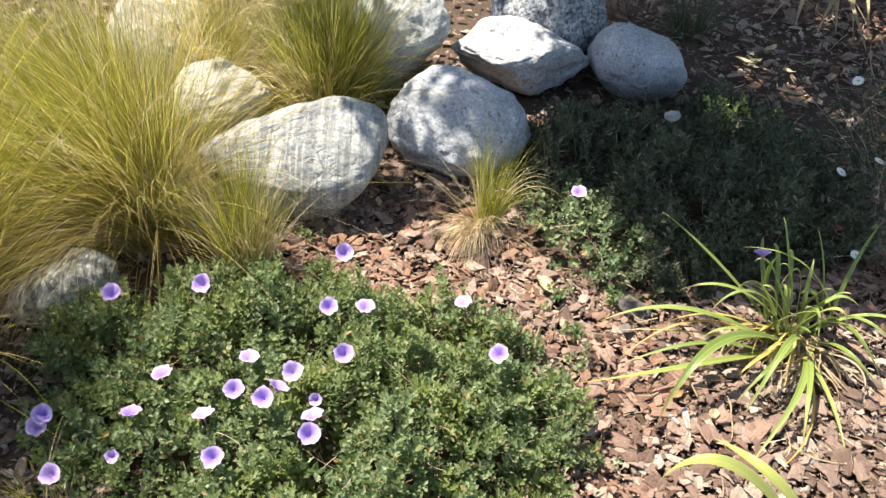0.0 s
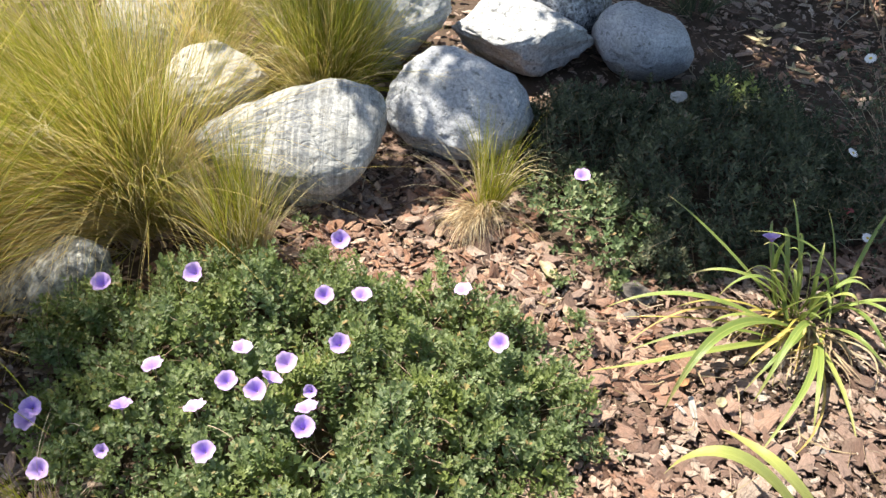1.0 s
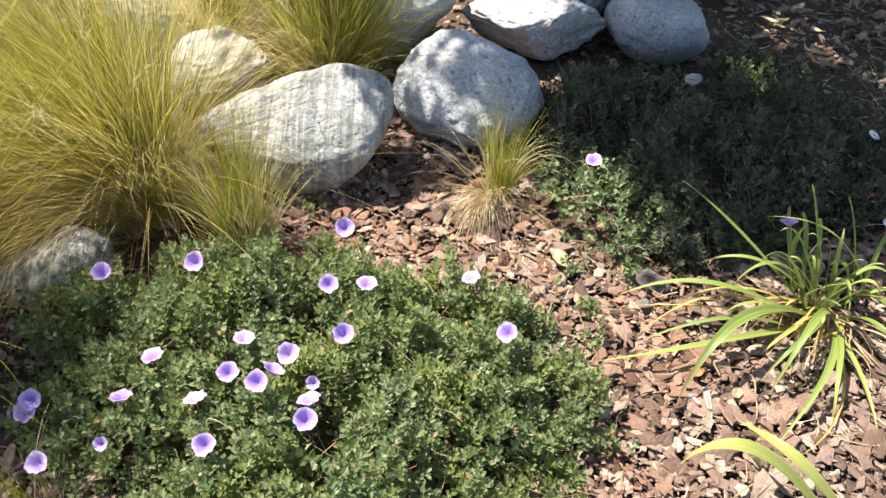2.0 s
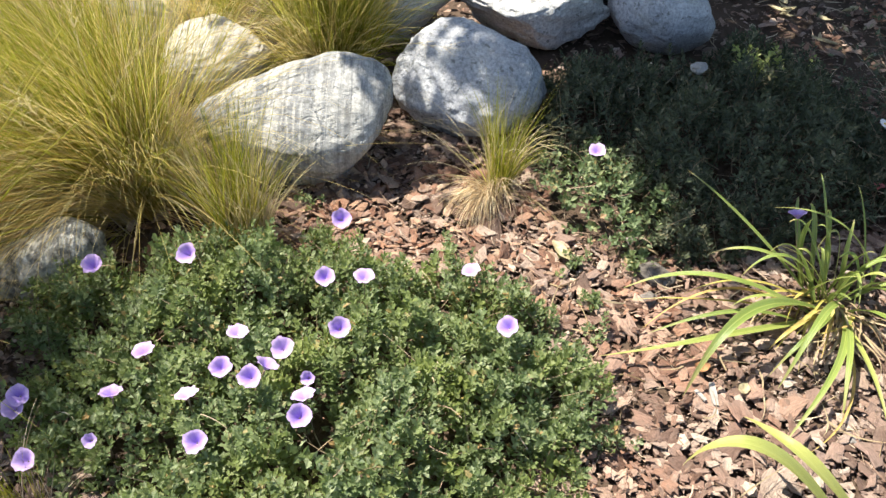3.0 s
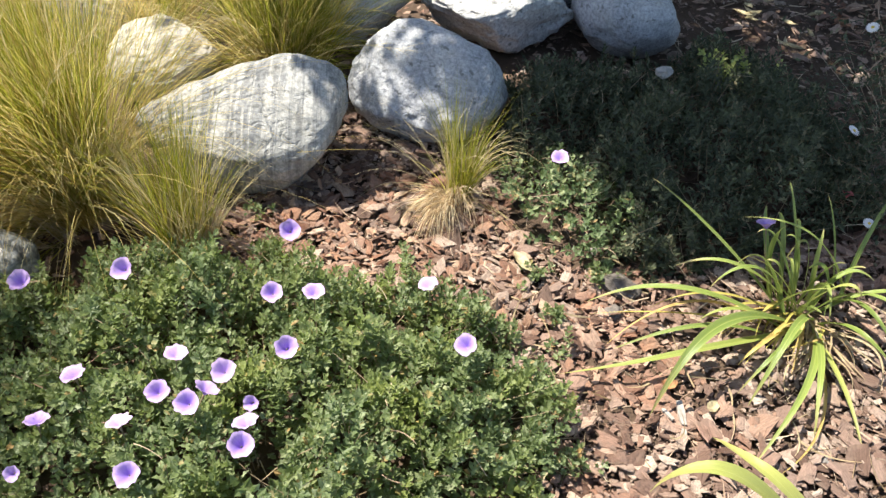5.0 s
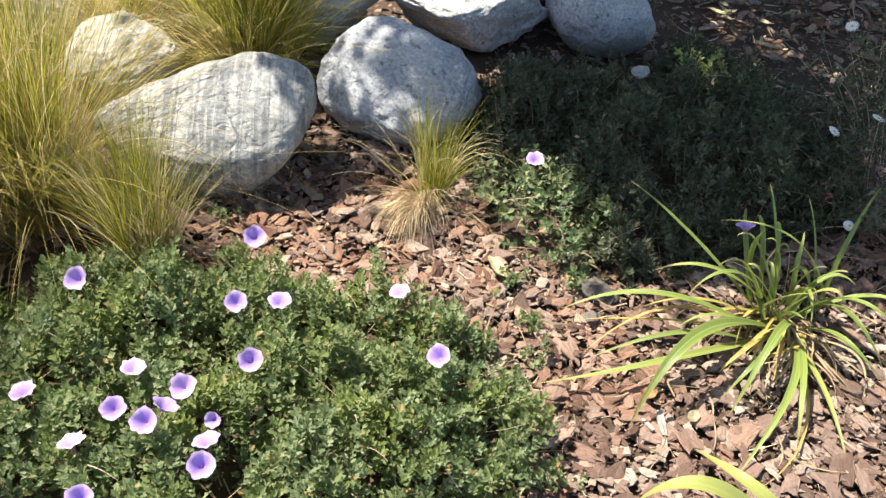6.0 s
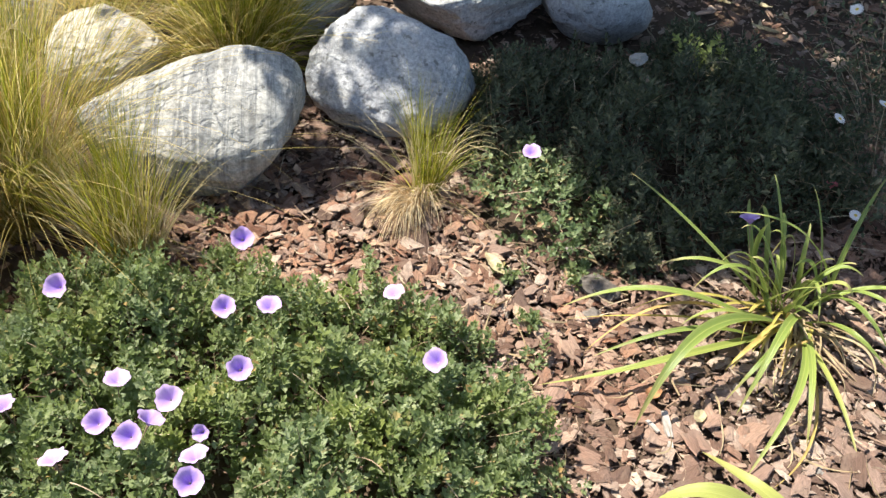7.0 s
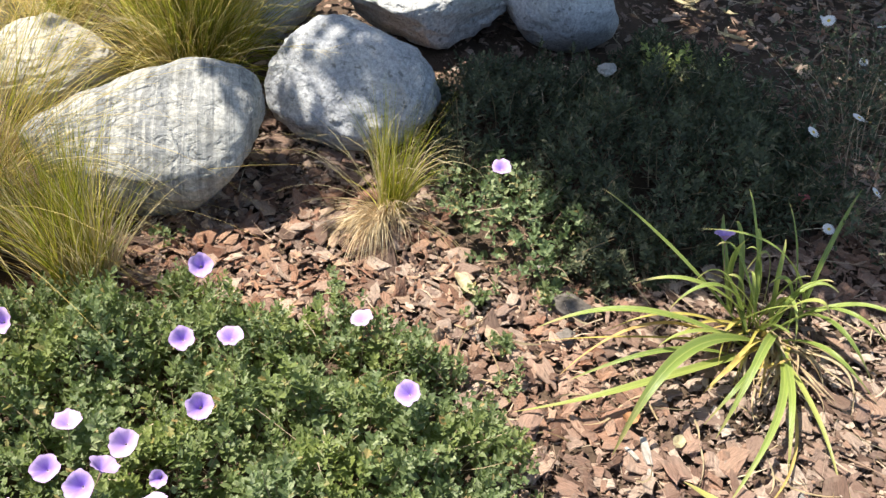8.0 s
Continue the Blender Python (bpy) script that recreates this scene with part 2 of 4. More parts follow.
# ---- mesh tools ----
def mesh_of(name, verts, faces, mat, uv=None, smooth=False):
    me = bpy.data.meshes.new(name)
    me.from_pydata(verts.tolist() if hasattr(verts, "tolist") else verts, [], faces.tolist() if hasattr(faces, "tolist") else faces)
    if uv is not None:
        loops = np.zeros(len(me.loops), dtype=np.int32)
        me.loops.foreach_get("vertex_index", loops)
        me.uv_layers.new(name="UVMap").data.foreach_set("uv", np.asarray(uv, dtype=np.float32)[loops].ravel())
    if smooth:
        me.polygons.foreach_set("use_smooth", [True] * len(me.polygons))
    me.materials.append(mat)
    return me


def place(name, me, parent=None, m=None, label="", kind=""):
    ob = new(name, me)
    if m is not None:
        ob.matrix_basis = m
    if parent is not None:
        ob.parent = parent
    return tagged(ob, label, kind=kind)


def part(name, bm, material, parent, label=""):
    me = bpy.data.meshes.new(name)
    bm.to_mesh(me)
    bm.free()
    me.materials.append(material)
    return place(name, me, parent, None, label)


def unit(a):
    return a / np.maximum(np.linalg.norm(a, axis=-1, keepdims=True), 1e-9)


def ribbons(p0, d0, length, width, steps, droop, wobble=0.0, fold=0.0, profile=None, bend=None):
    """Blades that start at p0 along d0 and sink under their weight. Returns verts, quads, uv."""
    n = len(p0)
    pts, d, p = [p0], unit(d0), p0.copy()
    pull = np.zeros((n, 3))
    pull[:, 2] = -1.0
    if bend is not None:
        pull = pull + bend
    drift = rng.normal(0, 1, (n, 3)) * wobble
    dirs = [d]
    for k in range(steps):
        d = unit(d + (pull * (droop * (0.4 + 1.2 * k / steps))[:, None] + drift) / steps)
        p = p + d * (length / steps)[:, None]
        pts.append(p)
        dirs.append(d)
    pts, dirs = np.stack(pts, 1), np.stack(dirs, 1)
    ref = unit(rng.normal(0, 1, (n, 3)))[:, None, :]
    side = unit(np.cross(dirs, np.broadcast_to(ref, dirs.shape)))
    s = np.linspace(0, 1, steps + 1)
    w = (profile(s) if profile else 1.0 - 0.92 * s ** 2)[None, :, None] * width[:, None, None] * 0.5
    a, b = pts - side * w, pts + side * w
    verts = np.stack([a, b], 2).reshape(-1, 3)
    i = np.arange(n)[:, None] * (2 * (steps + 1)) + np.arange(steps)[None, :] * 2
    faces = np.stack([i, i + 1, i + 3, i + 2], -1).reshape(-1, 4)
    uv = np.zeros((n, steps + 1, 2, 2))
    uv[:, :, 1, 0] = 1.0
    uv[:, :, :, 1] = s[None, :, None]
    return verts, faces, uv.reshape(-1, 2), pts, dirs


def joined(parts):
    """Several (verts, faces, uv) as one."""
    vs, fs, us, k = [], [], [], 0
    for v, f, u in parts:
        vs.append(v), fs.append(f + k), us.append(u)
        k += len(v)
    return np.concatenate(vs), np.concatenate(fs), np.concatenate(us)


LEAF_SHAPE = np.array([(0, 0, 0), (-0.34, 0.22, 0.10), (-0.28, 0.40, 0.05), (-0.46, 0.58, 0.13), (-0.25, 0.72, 0.05), (0, 1.0, -0.05), (0.25, 0.72, 0.05), (0.46, 0.58, 0.13), (0.28, 0.40, 0.05), (0.34, 0.22, 0.10), (0, 0.5, 0.0)])
LEAF_FACES = np.array([((k + 1) % 10, k, 10) for k in range(10)])


OVAL_SHAPE = np.array([(0, 0, 0), (-0.4, 0.5, 0.1), (0, 1.0, -0.05), (0.4, 0.5, 0.1), (0, 0.5, 0.0)])
OVAL_FACES = np.array([(1, 0, 4), (2, 1, 4), (3, 2, 4), (0, 3, 4)])


def leaf_mesh(pos, along, up, length, wide, shape=LEAF_SHAPE, tris=LEAF_FACES):
    """Many small folded oval leaves in one mesh: verts and faces."""
    y = unit(along)
    x = unit(np.cross(y, up))
    z = np.cross(x, y)
    s = shape[None]
    v = pos[:, None] + (x[:, None] * s[..., :1] * wide[:, None, None] + y[:, None] * s[..., 1:2] + z[:, None] * s[..., 2:3]) * length[:, None, None]
    f = tris[None] + (np.arange(len(pos)) * len(shape))[:, None, None]
    return v.reshape(-1, 3), f.reshape(-1, 3)


def shoots(tips, ups, leaves, stretch, size):
    """Leafy shoots: leaves in a spiral below each tip. Returns pos, along, up, length."""
    n = len(tips)
    k = np.arange(leaves)[None, :]
    az = k * 2.39996 + rng.uniform(0, 6.28, (n, 1)) + rng.normal(0, 0.25, (n, leaves))
    down = (k / leaves) ** 1.25
    e1 = unit(np.cross(ups, unit(rng.normal(0, 1, (n, 3)))))
    e2 = np.cross(ups, e1)
    out = e1[:, None] * np.cos(az)[..., None] + e2[:, None] * np.sin(az)[..., None]
    rise = 1.25 - 0.95 * (k / leaves) ** 0.6 + rng.normal(0, 0.22, (n, leaves))
    along = out * np.cos(rise)[..., None] + ups[:, None] * np.sin(rise)[..., None]
    top = unit(ups[:, None] * np.cos(rise)[..., None] - out * np.sin(rise)[..., None] + rng.normal(0, 0.25, (n, leaves, 3)))
    pos = tips[:, None] - ups[:, None] * (down * stretch[:, None])[..., None] + out * 0.002
    length = size[:, None] * (0.45 + 0.75 * np.minimum(1, (k + 1) / (leaves * 0.45))) * rng.uniform(0.75, 1.2, (n, leaves))
    return pos.reshape(-1, 3), along.reshape(-1, 3), top.reshape(-1, 3), length.ravel()


# ---- ground ----
def relief(x, y):
    """Height of the bed: nearly level, rising a little towards the back."""
    far = np.clip((np.asarray(y) - 2.2) / 2.0, 0, 1)
    return 0.05 * far * far * (3 - 2 * far)


def ground_sheet():
    near_x, near_y = np.arange(-2.0, 2.6, 0.03), np.arange(-0.2, 4.6, 0.03)
    away = np.array([0.3, 1, 3, 9, 25, 70, 200, 600])
    xs = np.concatenate([near_x[0] - away[::-1], near_x, near_x[-1] + away])
    ys = np.concatenate([near_y[0] - away[::-1], near_y, near_y[-1] + away])
    gx, gy = np.meshgrid(xs, ys, indexing="ij")
    gz = relief(gx, gy) - 0.012
    v = np.stack([gx, gy, gz], -1).reshape(-1, 3)
    for p in v:
        p[2] += 0.010 * noise.noise((p[0] * 9, p[1] * 9, 0)) + 0.012 * noise.noise((p[0] * 2.2, p[1] * 2.2, 3))
    nx, ny = len(xs), len(ys)
    i = (np.arange(nx - 1)[:, None] * ny + np.arange(ny - 1)[None, :]).ravel()
    f = np.stack([i, i + ny, i + ny + 1, i + 1], -1)
    return place("ground", mesh_of("ground", v, f, M_SOIL, None, True))


ground = tagged(ground_sheet(), "dark brown garden soil under bark mulch", "ground", kind="structure")


# ---- boulders ----
def boulder(label, at, size, turn, cuts, seed, mat, detail=5, rough=1.0, strata=0.0, kind_name="boulder"):
    """A weathered stone: a rounded block worn flat along some planes. cuts: direction in the stone's own frame and how far out."""
    bm = bmesh.new()
    bmesh.ops.create_icosphere(bm, subdivisions=detail, radius=1.0)
    off = Vector((seed * 7.3, seed * 3.1, seed * 5.7))
    for v in bm.verts:
        d = way = v.co.normalized()
        for n, far in cuts:
            n = Vector(n).normalized()
            over = d.dot(n) - far
            if over > -0.2:
                d = d - n * (over + 0.2) ** 2 / 0.8 if over < 0.2 else d - n * over
        d = d * (1 + rough * (0.10 * noise.noise(way * 1.3 + off) + 0.045 * noise.noise(way * 3.4 + off) + 0.022 * noise.noise(way * 8 + off) + 0.012 * noise.noise(way * 15 + off) + 0.006 * noise.noise(way * 31 + off)))
        if strata:
            band = way.z * 7 + way.x * 1.6 + 0.8 * noise.noise(way * 2.2 + off)
            d = d * (1 + strata * (abs((band % 1.0) - 0.5) - 0.25) + strata * 0.7 * noise.noise((band * 2.7, way.x, way.y)))
        v.co = Vector((d.x * size[0], d.y * size[1], d.z * size[2]))
    for f in bm.faces:
        f.smooth = True
    me = bpy.data.meshes.new(kind_name)
    bm.to_mesh(me)
    bm.free()
    me.materials.append(mat)
    return tagged(place(kind_name, me, None, pose(*at, *turn)), label, "boulder", "boulders edging the bed")


boulder("large grey white-veined boulder on the mulch", (-0.388, 1.769, 0.151), (0.297, 0.182, 0.179), (38.1, 1.1, 9.2), [((0.988, 0.064, -0.142), 0.817), ((-0.142, 0.981, 0.131), 0.811), ((-0.602, 0.717, 0.351), 0.657), ((0.935, -0.329, -0.13), 0.659), ((0.128, -0.34, 0.931), 0.867), ((-0.183, 0.03, 0.983), 0.67)], 1, M_STONE_VEIN, 6, 0.8)
boulder("rounded blue-grey granite boulder behind a grass tuft", (-0.005, 2.108, 0.128), (0.224, 0.178, 0.151), (35.4, 4.9, -2.0), [((0.31, 0.916, 0.254), 0.802), ((-0.842, 0.521, -0.138), 0.888), ((0.004, -0.39, 0.921), 0.80), ((-0.6, -0.3, 0.74), 0.80)], 2, M_STONE_BLUE, 6, 1.15)
boulder("pale angular boulder with a pointed end", (0.147, 2.619, 0.136), (0.281, 0.139, 0.138), (27.9, -6.0, -1.6), [((0.779, 0.562, 0.279), 0.629), ((-0.848, 0.525, 0.07), 0.748), ((0.806, -0.585, 0.092), 0.614), ((-0.742, -0.659, -0.126), 0.675), ((0.472, 0.434, 0.767), 0.688), ((-0.1, -0.05, 0.99), 0.72)], 3, M_STONE_PALE, 6, 1.5)
boulder("smooth blue-grey boulder half hidden by low shrubs", (0.561, 2.701, 0.125), (0.183, 0.186, 0.13), (-24.9, 7.4, 0.8), [((0.14, 0.005, 0.99), 0.887), ((0.889, -0.129, 0.439), 0.819), ((0.029, -0.733, 0.679), 0.855)], 4, M_STONE_BLUE)
boulder("cream layered boulder beside the feather grass", (-0.751, 2.068, 0.13), (0.189, 0.119, 0.125), (27.3, -29.8, -2.2), [((0.266, -0.664, 0.698), 0.715), ((0.37, 0.406, 0.836), 0.791), ((0.848, 0.523, 0.085), 0.654), ((0.52, -0.1, 0.85), 0.55)], 5, M_STONE_WARM, 6, 1.0, 0.03)
boulder("dark speckled granite boulder at the back", (0.22, 2.90, 0.16), (0.22, 0.2, 0.2), (0, 0, 0), [((0, 0, 1), 0.9)], 6, M_STONE_DARK)
boulder("pale weathered boulder shaded by grass and leaves", (-0.289, 2.569, 0.175), (0.175, 0.192, 0.20), (3.1, 20.1, -5.1), [((0.271, -0.638, 0.72), 0.802), ((0.918, -0.245, -0.313), 0.67)], 7, M_STONE_PALE, 6, 1.2, 0.02)
boulder("cream boulder behind the tall feather grass", (-1.08, 2.42, 0.12), (0.19, 0.16, 0.17), (0, 0, 0), [((0.2, -0.6, 0.7), 0.8)], 8, M_STONE_WARM, 6, 1.0, 0.025)
boulder("small lichen-spotted stone under drooping grass", (-0.83, 1.195, 0.045), (0.145, 0.095, 0.095), (-10.6, -30.0, 11.4), [((0.0, 0.0, 1.0), 0.76)], 9, M_STONE_LICHEN)


# ---- feather grass ----
rng = np.random.default_rng(31)


def tussock(name, label, at, sets, plumes=(), lean=(0, 0, 0)):
    """sets: rows of part name, material, count, base radius, length, spread of angles, droop, width."""
    root = tagged(new(name), label, "ornamental grass")
    root.location = at
    for pname, mat, count, radius, length, spread, droop, width, part_label, *way in sets:
        locks = max(8, count // 13)
        of = rng.integers(0, locks, count)
        az = rng.uniform(*(way[0] if way else (0.0, 2 * math.pi)), locks)[of] + rng.normal(0, 0.09, count)
        tilt = (np.abs(rng.normal(0, 1, locks)) * spread)[of] + rng.normal(0, 0.05, count)
        r = (radius * np.sqrt(rng.uniform(0, 1, locks)))[of]
        a2 = az + rng.normal(0, 0.6, locks)[of]
        p0 = np.stack([r * np.cos(a2), r * np.sin(a2), np.full(count, -0.01)], -1) + rng.normal(0, 0.006, (count, 3)) * np.array([1, 1, 0])
        d0 = np.stack([np.sin(tilt) * np.cos(az), np.sin(tilt) * np.sin(az), np.cos(tilt)], -1) + np.array(lean)
        ln = length * rng.uniform(0.62, 1.1, locks)[of] * rng.uniform(0.75, 1.05, count)
        sink = droop * rng.uniform(0.4, 1.5, locks)[of] * rng.uniform(0.85, 1.15, count)
        v, f, uv, _, _ = ribbons(p0, d0, ln, width * rng.uniform(0.7, 1.3, count), 9, sink, 0.22)
        place(pname, mesh_of(pname, v, f, mat, uv), root, None, part_label, "stuff")
    for pname, count, length, spread, droop, plen in plumes:
        az = rng.uniform(0, 2 * math.pi, count)
        tilt = np.abs(rng.normal(0, 1, count)) * spread + 0.08
        p0 = np.stack([0.03 * np.cos(az), 0.03 * np.sin(az), np.zeros(count)], -1)
        d0 = np.stack([np.sin(tilt) * np.cos(az), np.sin(tilt) * np.sin(az), np.cos(tilt)], -1) + np.array(lean)
        v, f, uv, pts, dirs = ribbons(p0, d0, length * rng.uniform(0.8, 1.1, count), np.full(count, 0.0011), 12, droop * rng.uniform(0.6, 1.4, count), 0.25)
        hairs = 46
        for i in range(count):
            k = rng.uniform(12 * (1 - plen), 12, hairs)
            k0 = np.minimum(k.astype(int), 11)
            fr = (k - k0)[:, None]
            hp = pts[i, k0] * (1 - fr) + pts[i, k0 + 1] * fr
            hd = dirs[i, k0] + rng.normal(0, 0.16, (hairs, 3))
            hv, hf, hu, _, _ = ribbons(hp, hd, rng.uniform(0.04, 0.09, hairs), np.full(hairs, 0.0009), 3, np.full(hairs, 0.4), 0.3)
            w = slice(i * 26, i * 26 + 26)
            av, af, au = joined([(v[w], f[:12], uv[w]), (hv, hf, hu)])
            place(pname, mesh_of(pname, av, af, M_PLUME, au), root)
    return root


tussock("feather_grass", "large fountain of fine green and golden feather grass", (-0.80, 1.53, 0.0), [
    ("green_blades", M_GRASS, 4200, 0.11, 0.84, 0.30, 0.8, 0.0015, "fine green blades"),
    ("straw_blades", M_STRAW, 3900, 0.13, 0.78, 0.50, 1.5, 0.0014, "dry golden blades drooping outwards"),
    ("golden_blades", M_STRAW, 3400, 0.13, 0.84, 0.75, 0.9, 0.0014, "golden blades spilling towards the ground", (radians(165), radians(245))),
    ("draping_blades", M_STRAW, 1900, 0.15, 0.62, 0.95, 1.4, 0.0016, "pale outer blades bowing to the ground", (radians(140), radians(225))),
    ("fallen_thatch", M_THATCH, 2600, 0.17, 0.50, 0.9, 1.0, 0.0016, "dense pale brown dead blades", (radians(140), radians(250))),
    ("front_blades", M_STRAW, 260, 0.06, 0.62, 0.45, 2.6, 0.0017, "arching bundle of blades hanging in front", (radians(262), radians(290))),
    ("long_strands", M_STRAW, 90, 0.12, 0.74, 0.5, 1.9, 0.0016, "long pale strands hanging over the bindweed", (radians(265), radians(315))),
], [("seed_head", 55, 0.92, 0.36, 0.8, 0.45)], (-0.32, -0.08, 0))
tussock("feather_grass", "tall olive feather grass clump shading the bindweed", (-1.04, 0.90, 0.0), [
    ("green_blades", M_GRASS, 3600, 0.10, 0.95, 0.22, 0.5, 0.0026, "fine green blades"),
    ("straw_blades", M_STRAW, 1200, 0.10, 0.66, 0.28, 0.7, 0.0022, "dry golden blades"),
])
tussock("feather_grass", "feather grass clump between pale boulders", (-0.455, 2.24, 0.0), [
    ("green_blades", M_GRASS, 2300, 0.075, 0.62, 0.24, 0.7, 0.0018, "fine green blades"),
    ("straw_blades", M_STRAW, 1200, 0.085, 0.56, 0.36, 1.2, 0.0015, "dry golden blades"),
    ("draping_blades", M_GRASS, 700, 0.09, 0.46, 0.75, 2.6, 0.0018, "green blades hanging over the base"),
], [("seed_head", 30, 0.74, 0.3, 0.8, 0.45)], (-0.05, -0.02, 0))
tussock("feather_grass", "golden feather grass behind the cream boulders", (-0.93, 2.42, 0.0), [
    ("straw_blades", M_STRAW, 900, 0.09, 0.55, 0.38, 1.0, 0.0016, "dry golden blades"),
    ("green_blades", M_GRASS, 500, 0.07, 0.50, 0.25, 0.7, 0.0016, "fine green blades"),
], [("seed_head", 14, 0.66, 0.3, 0.8, 0.45)], (0.0, -0.12, 0))
tussock("feather_grass", "young feather grass tuft in front of a boulder", (-0.45, 1.40, 0.02), [
    ("green_blades", M_GRASS, 380, 0.045, 0.42, 0.21, 0.5, 0.0020, "fine green blades"),
    ("straw_blades", M_PLUME, 380, 0.05, 0.38, 0.26, 0.9, 0.0017, "dry golden blades"),
], lean=(-0.10, 0.08, 0))
tussock("feather_grass", "small green feather grass tuft with dead thatch", (0.135, 1.75, 0.02), [
    ("green_blades", M_GRASS, 200, 0.024, 0.34, 0.2, 0.5, 0.0016, "fine green blades"),
    ("straw_blades", M_PLUME, 120, 0.03, 0.30, 0.55, 2.0, 0.0015, "arching dry blades"),
    ("long_strands", M_PLUME, 26, 0.03, 0.40, 0.75, 1.8, 0.0014, "long pale arching strands", (radians(140), radians(215))),
], lean=(0.0, 0.0, 0))
tussock("dead_grass", "matted straw-coloured dead grass below a green tuft", (0.115, 1.70, 0.03), [
    ("thatch", M_THATCH, 460, 0.030, 0.19, 0.34, 2.6, 0.0017, "matted dead blades"),
], lean=(-0.22, -0.55, 0))


tussock("grass_tuft", "thin dry grass wisps at the bed's front corner", (-0.56, 0.60, 0.0), [
    ("foliage", M_TWIG, 70, 0.05, 0.20, 0.6, 1.2, 0.0016, "dry brown blades"),
    ("green_growth", M_GRASS, 90, 0.05, 0.18, 0.5, 1.0, 0.0018, "thin green blades"),
])


# ---- ground-cover bindweed ----
rng = np.random.default_rng(32)


def hump(x, y, blobs):
    """Height of a low plant cushion made of overlapping humps."""
    h = np.zeros_like(x)
    for cx, cy, r, top in blobs:
        q = np.clip(1 - ((x - cx) ** 2 + (y - cy) ** 2) / (r * r), 0, 1)
        h = np.maximum(h, top * np.sqrt(q))
    return h


def cushion(blobs, box, step, seed, lump=0.095):
    """Shoot tips over the cushion and their directions."""
    x0, x1, y0, y1 = box
    gx, gy = np.meshgrid(np.arange(x0, x1, step), np.arange(y0, y1, step))
    x = gx.ravel() + rng.uniform(-0.5, 0.5, gx.size) * step
    y = gy.ravel() + rng.uniform(-0.5, 0.5, gx.size) * step
    lumps = np.array([noise.noise((a * 8 + seed, b * 8, seed)) + 0.6 * noise.noise((a * 19, b * 19 + seed, seed)) for a, b in zip(x, y)])
    edge = np.array([noise.noise((a * 6, b * 6, seed + 9)) for a, b in zip(x, y)]) * 0.05
    h = hump(x + edge, y - edge, blobs)
    keep = (h > 0.025) & (lumps > -0.30 - 0.3 * rng.uniform(0, 1, len(h)))
    x, y, h, lumps = x[keep], y[keep], h[keep], lumps[keep]
    e = 0.03
    sx = (hump(x + e, y, blobs) - hump(x - e, y, blobs)) / (2 * e)
    sy = (hump(x, y + e, blobs) - hump(x, y - e, blobs)) / (2 * e)
    z = h + lumps * lump + rng.normal(0, 0.014, len(x)) + np.where(rng.uniform(0, 1, len(x)) < 0.10, rng.uniform(0.01, 0.035, len(x)), 0)
    up = unit(np.stack([-0.55 * np.clip(sx, -1.5, 1.5), -0.55 * np.clip(sy, -1.5, 1.5), np.ones_like(x)], -1) + rng.normal(0, 0.25, (len(x), 3)))
    return np.stack([x, y, np.maximum(z, 0.012)], -1), up


MAT_BLOBS = [(0.12, 1.05, 0.33, 0.135), (-0.12, 0.86, 0.36, 0.165), (-0.38, 1.04, 0.32, 0.18), (-0.13, 1.15, 0.26, 0.14), (-0.50, 0.86, 0.22, 0.09), (0.08, 0.72, 0.34, 0.10), (-0.22, 0.62, 0.30, 0.10), (-0.60, 1.05, 0.21, 0.12), (0.05, 0.42, 0.36, 0.10), (-0.26, 1.29, 0.15, 0.09)]
FLOWERS = {"wide": [(0.128, 1.27, 0.139), (-0.073, 1.139, 0.197), (-0.464, 0.80, 0.136), (-0.311, 0.793, 0.18), (-0.098, 0.807, 0.21), (-0.176, 0.850, 0.222), (-0.266, 0.937, 0.20), (-0.423, 0.867, 0.188)],
           "plain": [(-0.146, 1.243, 0.25), (-0.409, 1.067, 0.253), (-0.085, 0.992, 0.19), (0.23, 1.05, 0.202), (-0.158, 0.883, 0.232), (-0.093, 0.766, 0.20), (-0.278, 0.872, 0.166), (-0.257, 0.702, 0.17), (-0.653, 0.77, 0.08), (-0.647, 0.785, 0.10), (-0.559, 0.655, 0.10), (-0.61, 1.05, 0.2), (-0.155, 1.136, 0.18), (-0.194, 0.812, 0.226)],
           "small": [(-0.107, 0.86, 0.19), (-0.459, 0.703, 0.12)]}
FACING = {"wide": (-0.10, 0.10), "plain": (0.05, -0.62), "small": (0.05, -0.8)}


def funnel(name, radius, depth, flare, wave, seed):
    """A trumpet flower opening along z, its throat at the origin."""
    segs, rings = 40, 9
    verts, uv = [], []
    for j in range(rings + 1):
        s = j / rings
        r = 0.0012 + (radius - 0.0012) * s ** flare
        z = depth * (1 - (1 - s) ** 1.25) - 0.06 * radius * max(0, s - 0.75) / 0.25
        for i in range(segs + 1):
            a = 2 * math.pi * i / segs
            lobe = 1 + 0.012 * s * s * math.cos(5 * a) + wave * s ** 3 * noise.noise((math.cos(a) * 2, math.sin(a) * 2, seed))
            lift = wave * 0.5 * radius * s ** 3 * noise.noise((math.cos(a) * 3, math.sin(a) * 3, seed + 4)) + 0.03 * radius * s * math.cos(5 * a)
            verts.append((r * lobe * math.cos(a), r * lobe * math.sin(a), z + lift))
            uv.append((i / segs, s))
    w = segs + 1
    faces = [(j * w + i, j * w + i + 1, (j + 1) * w + i + 1, (j + 1) * w + i) for j in range(rings) for i in range(segs)]
    return mesh_of(name, verts, faces, M_PETAL, uv, True)


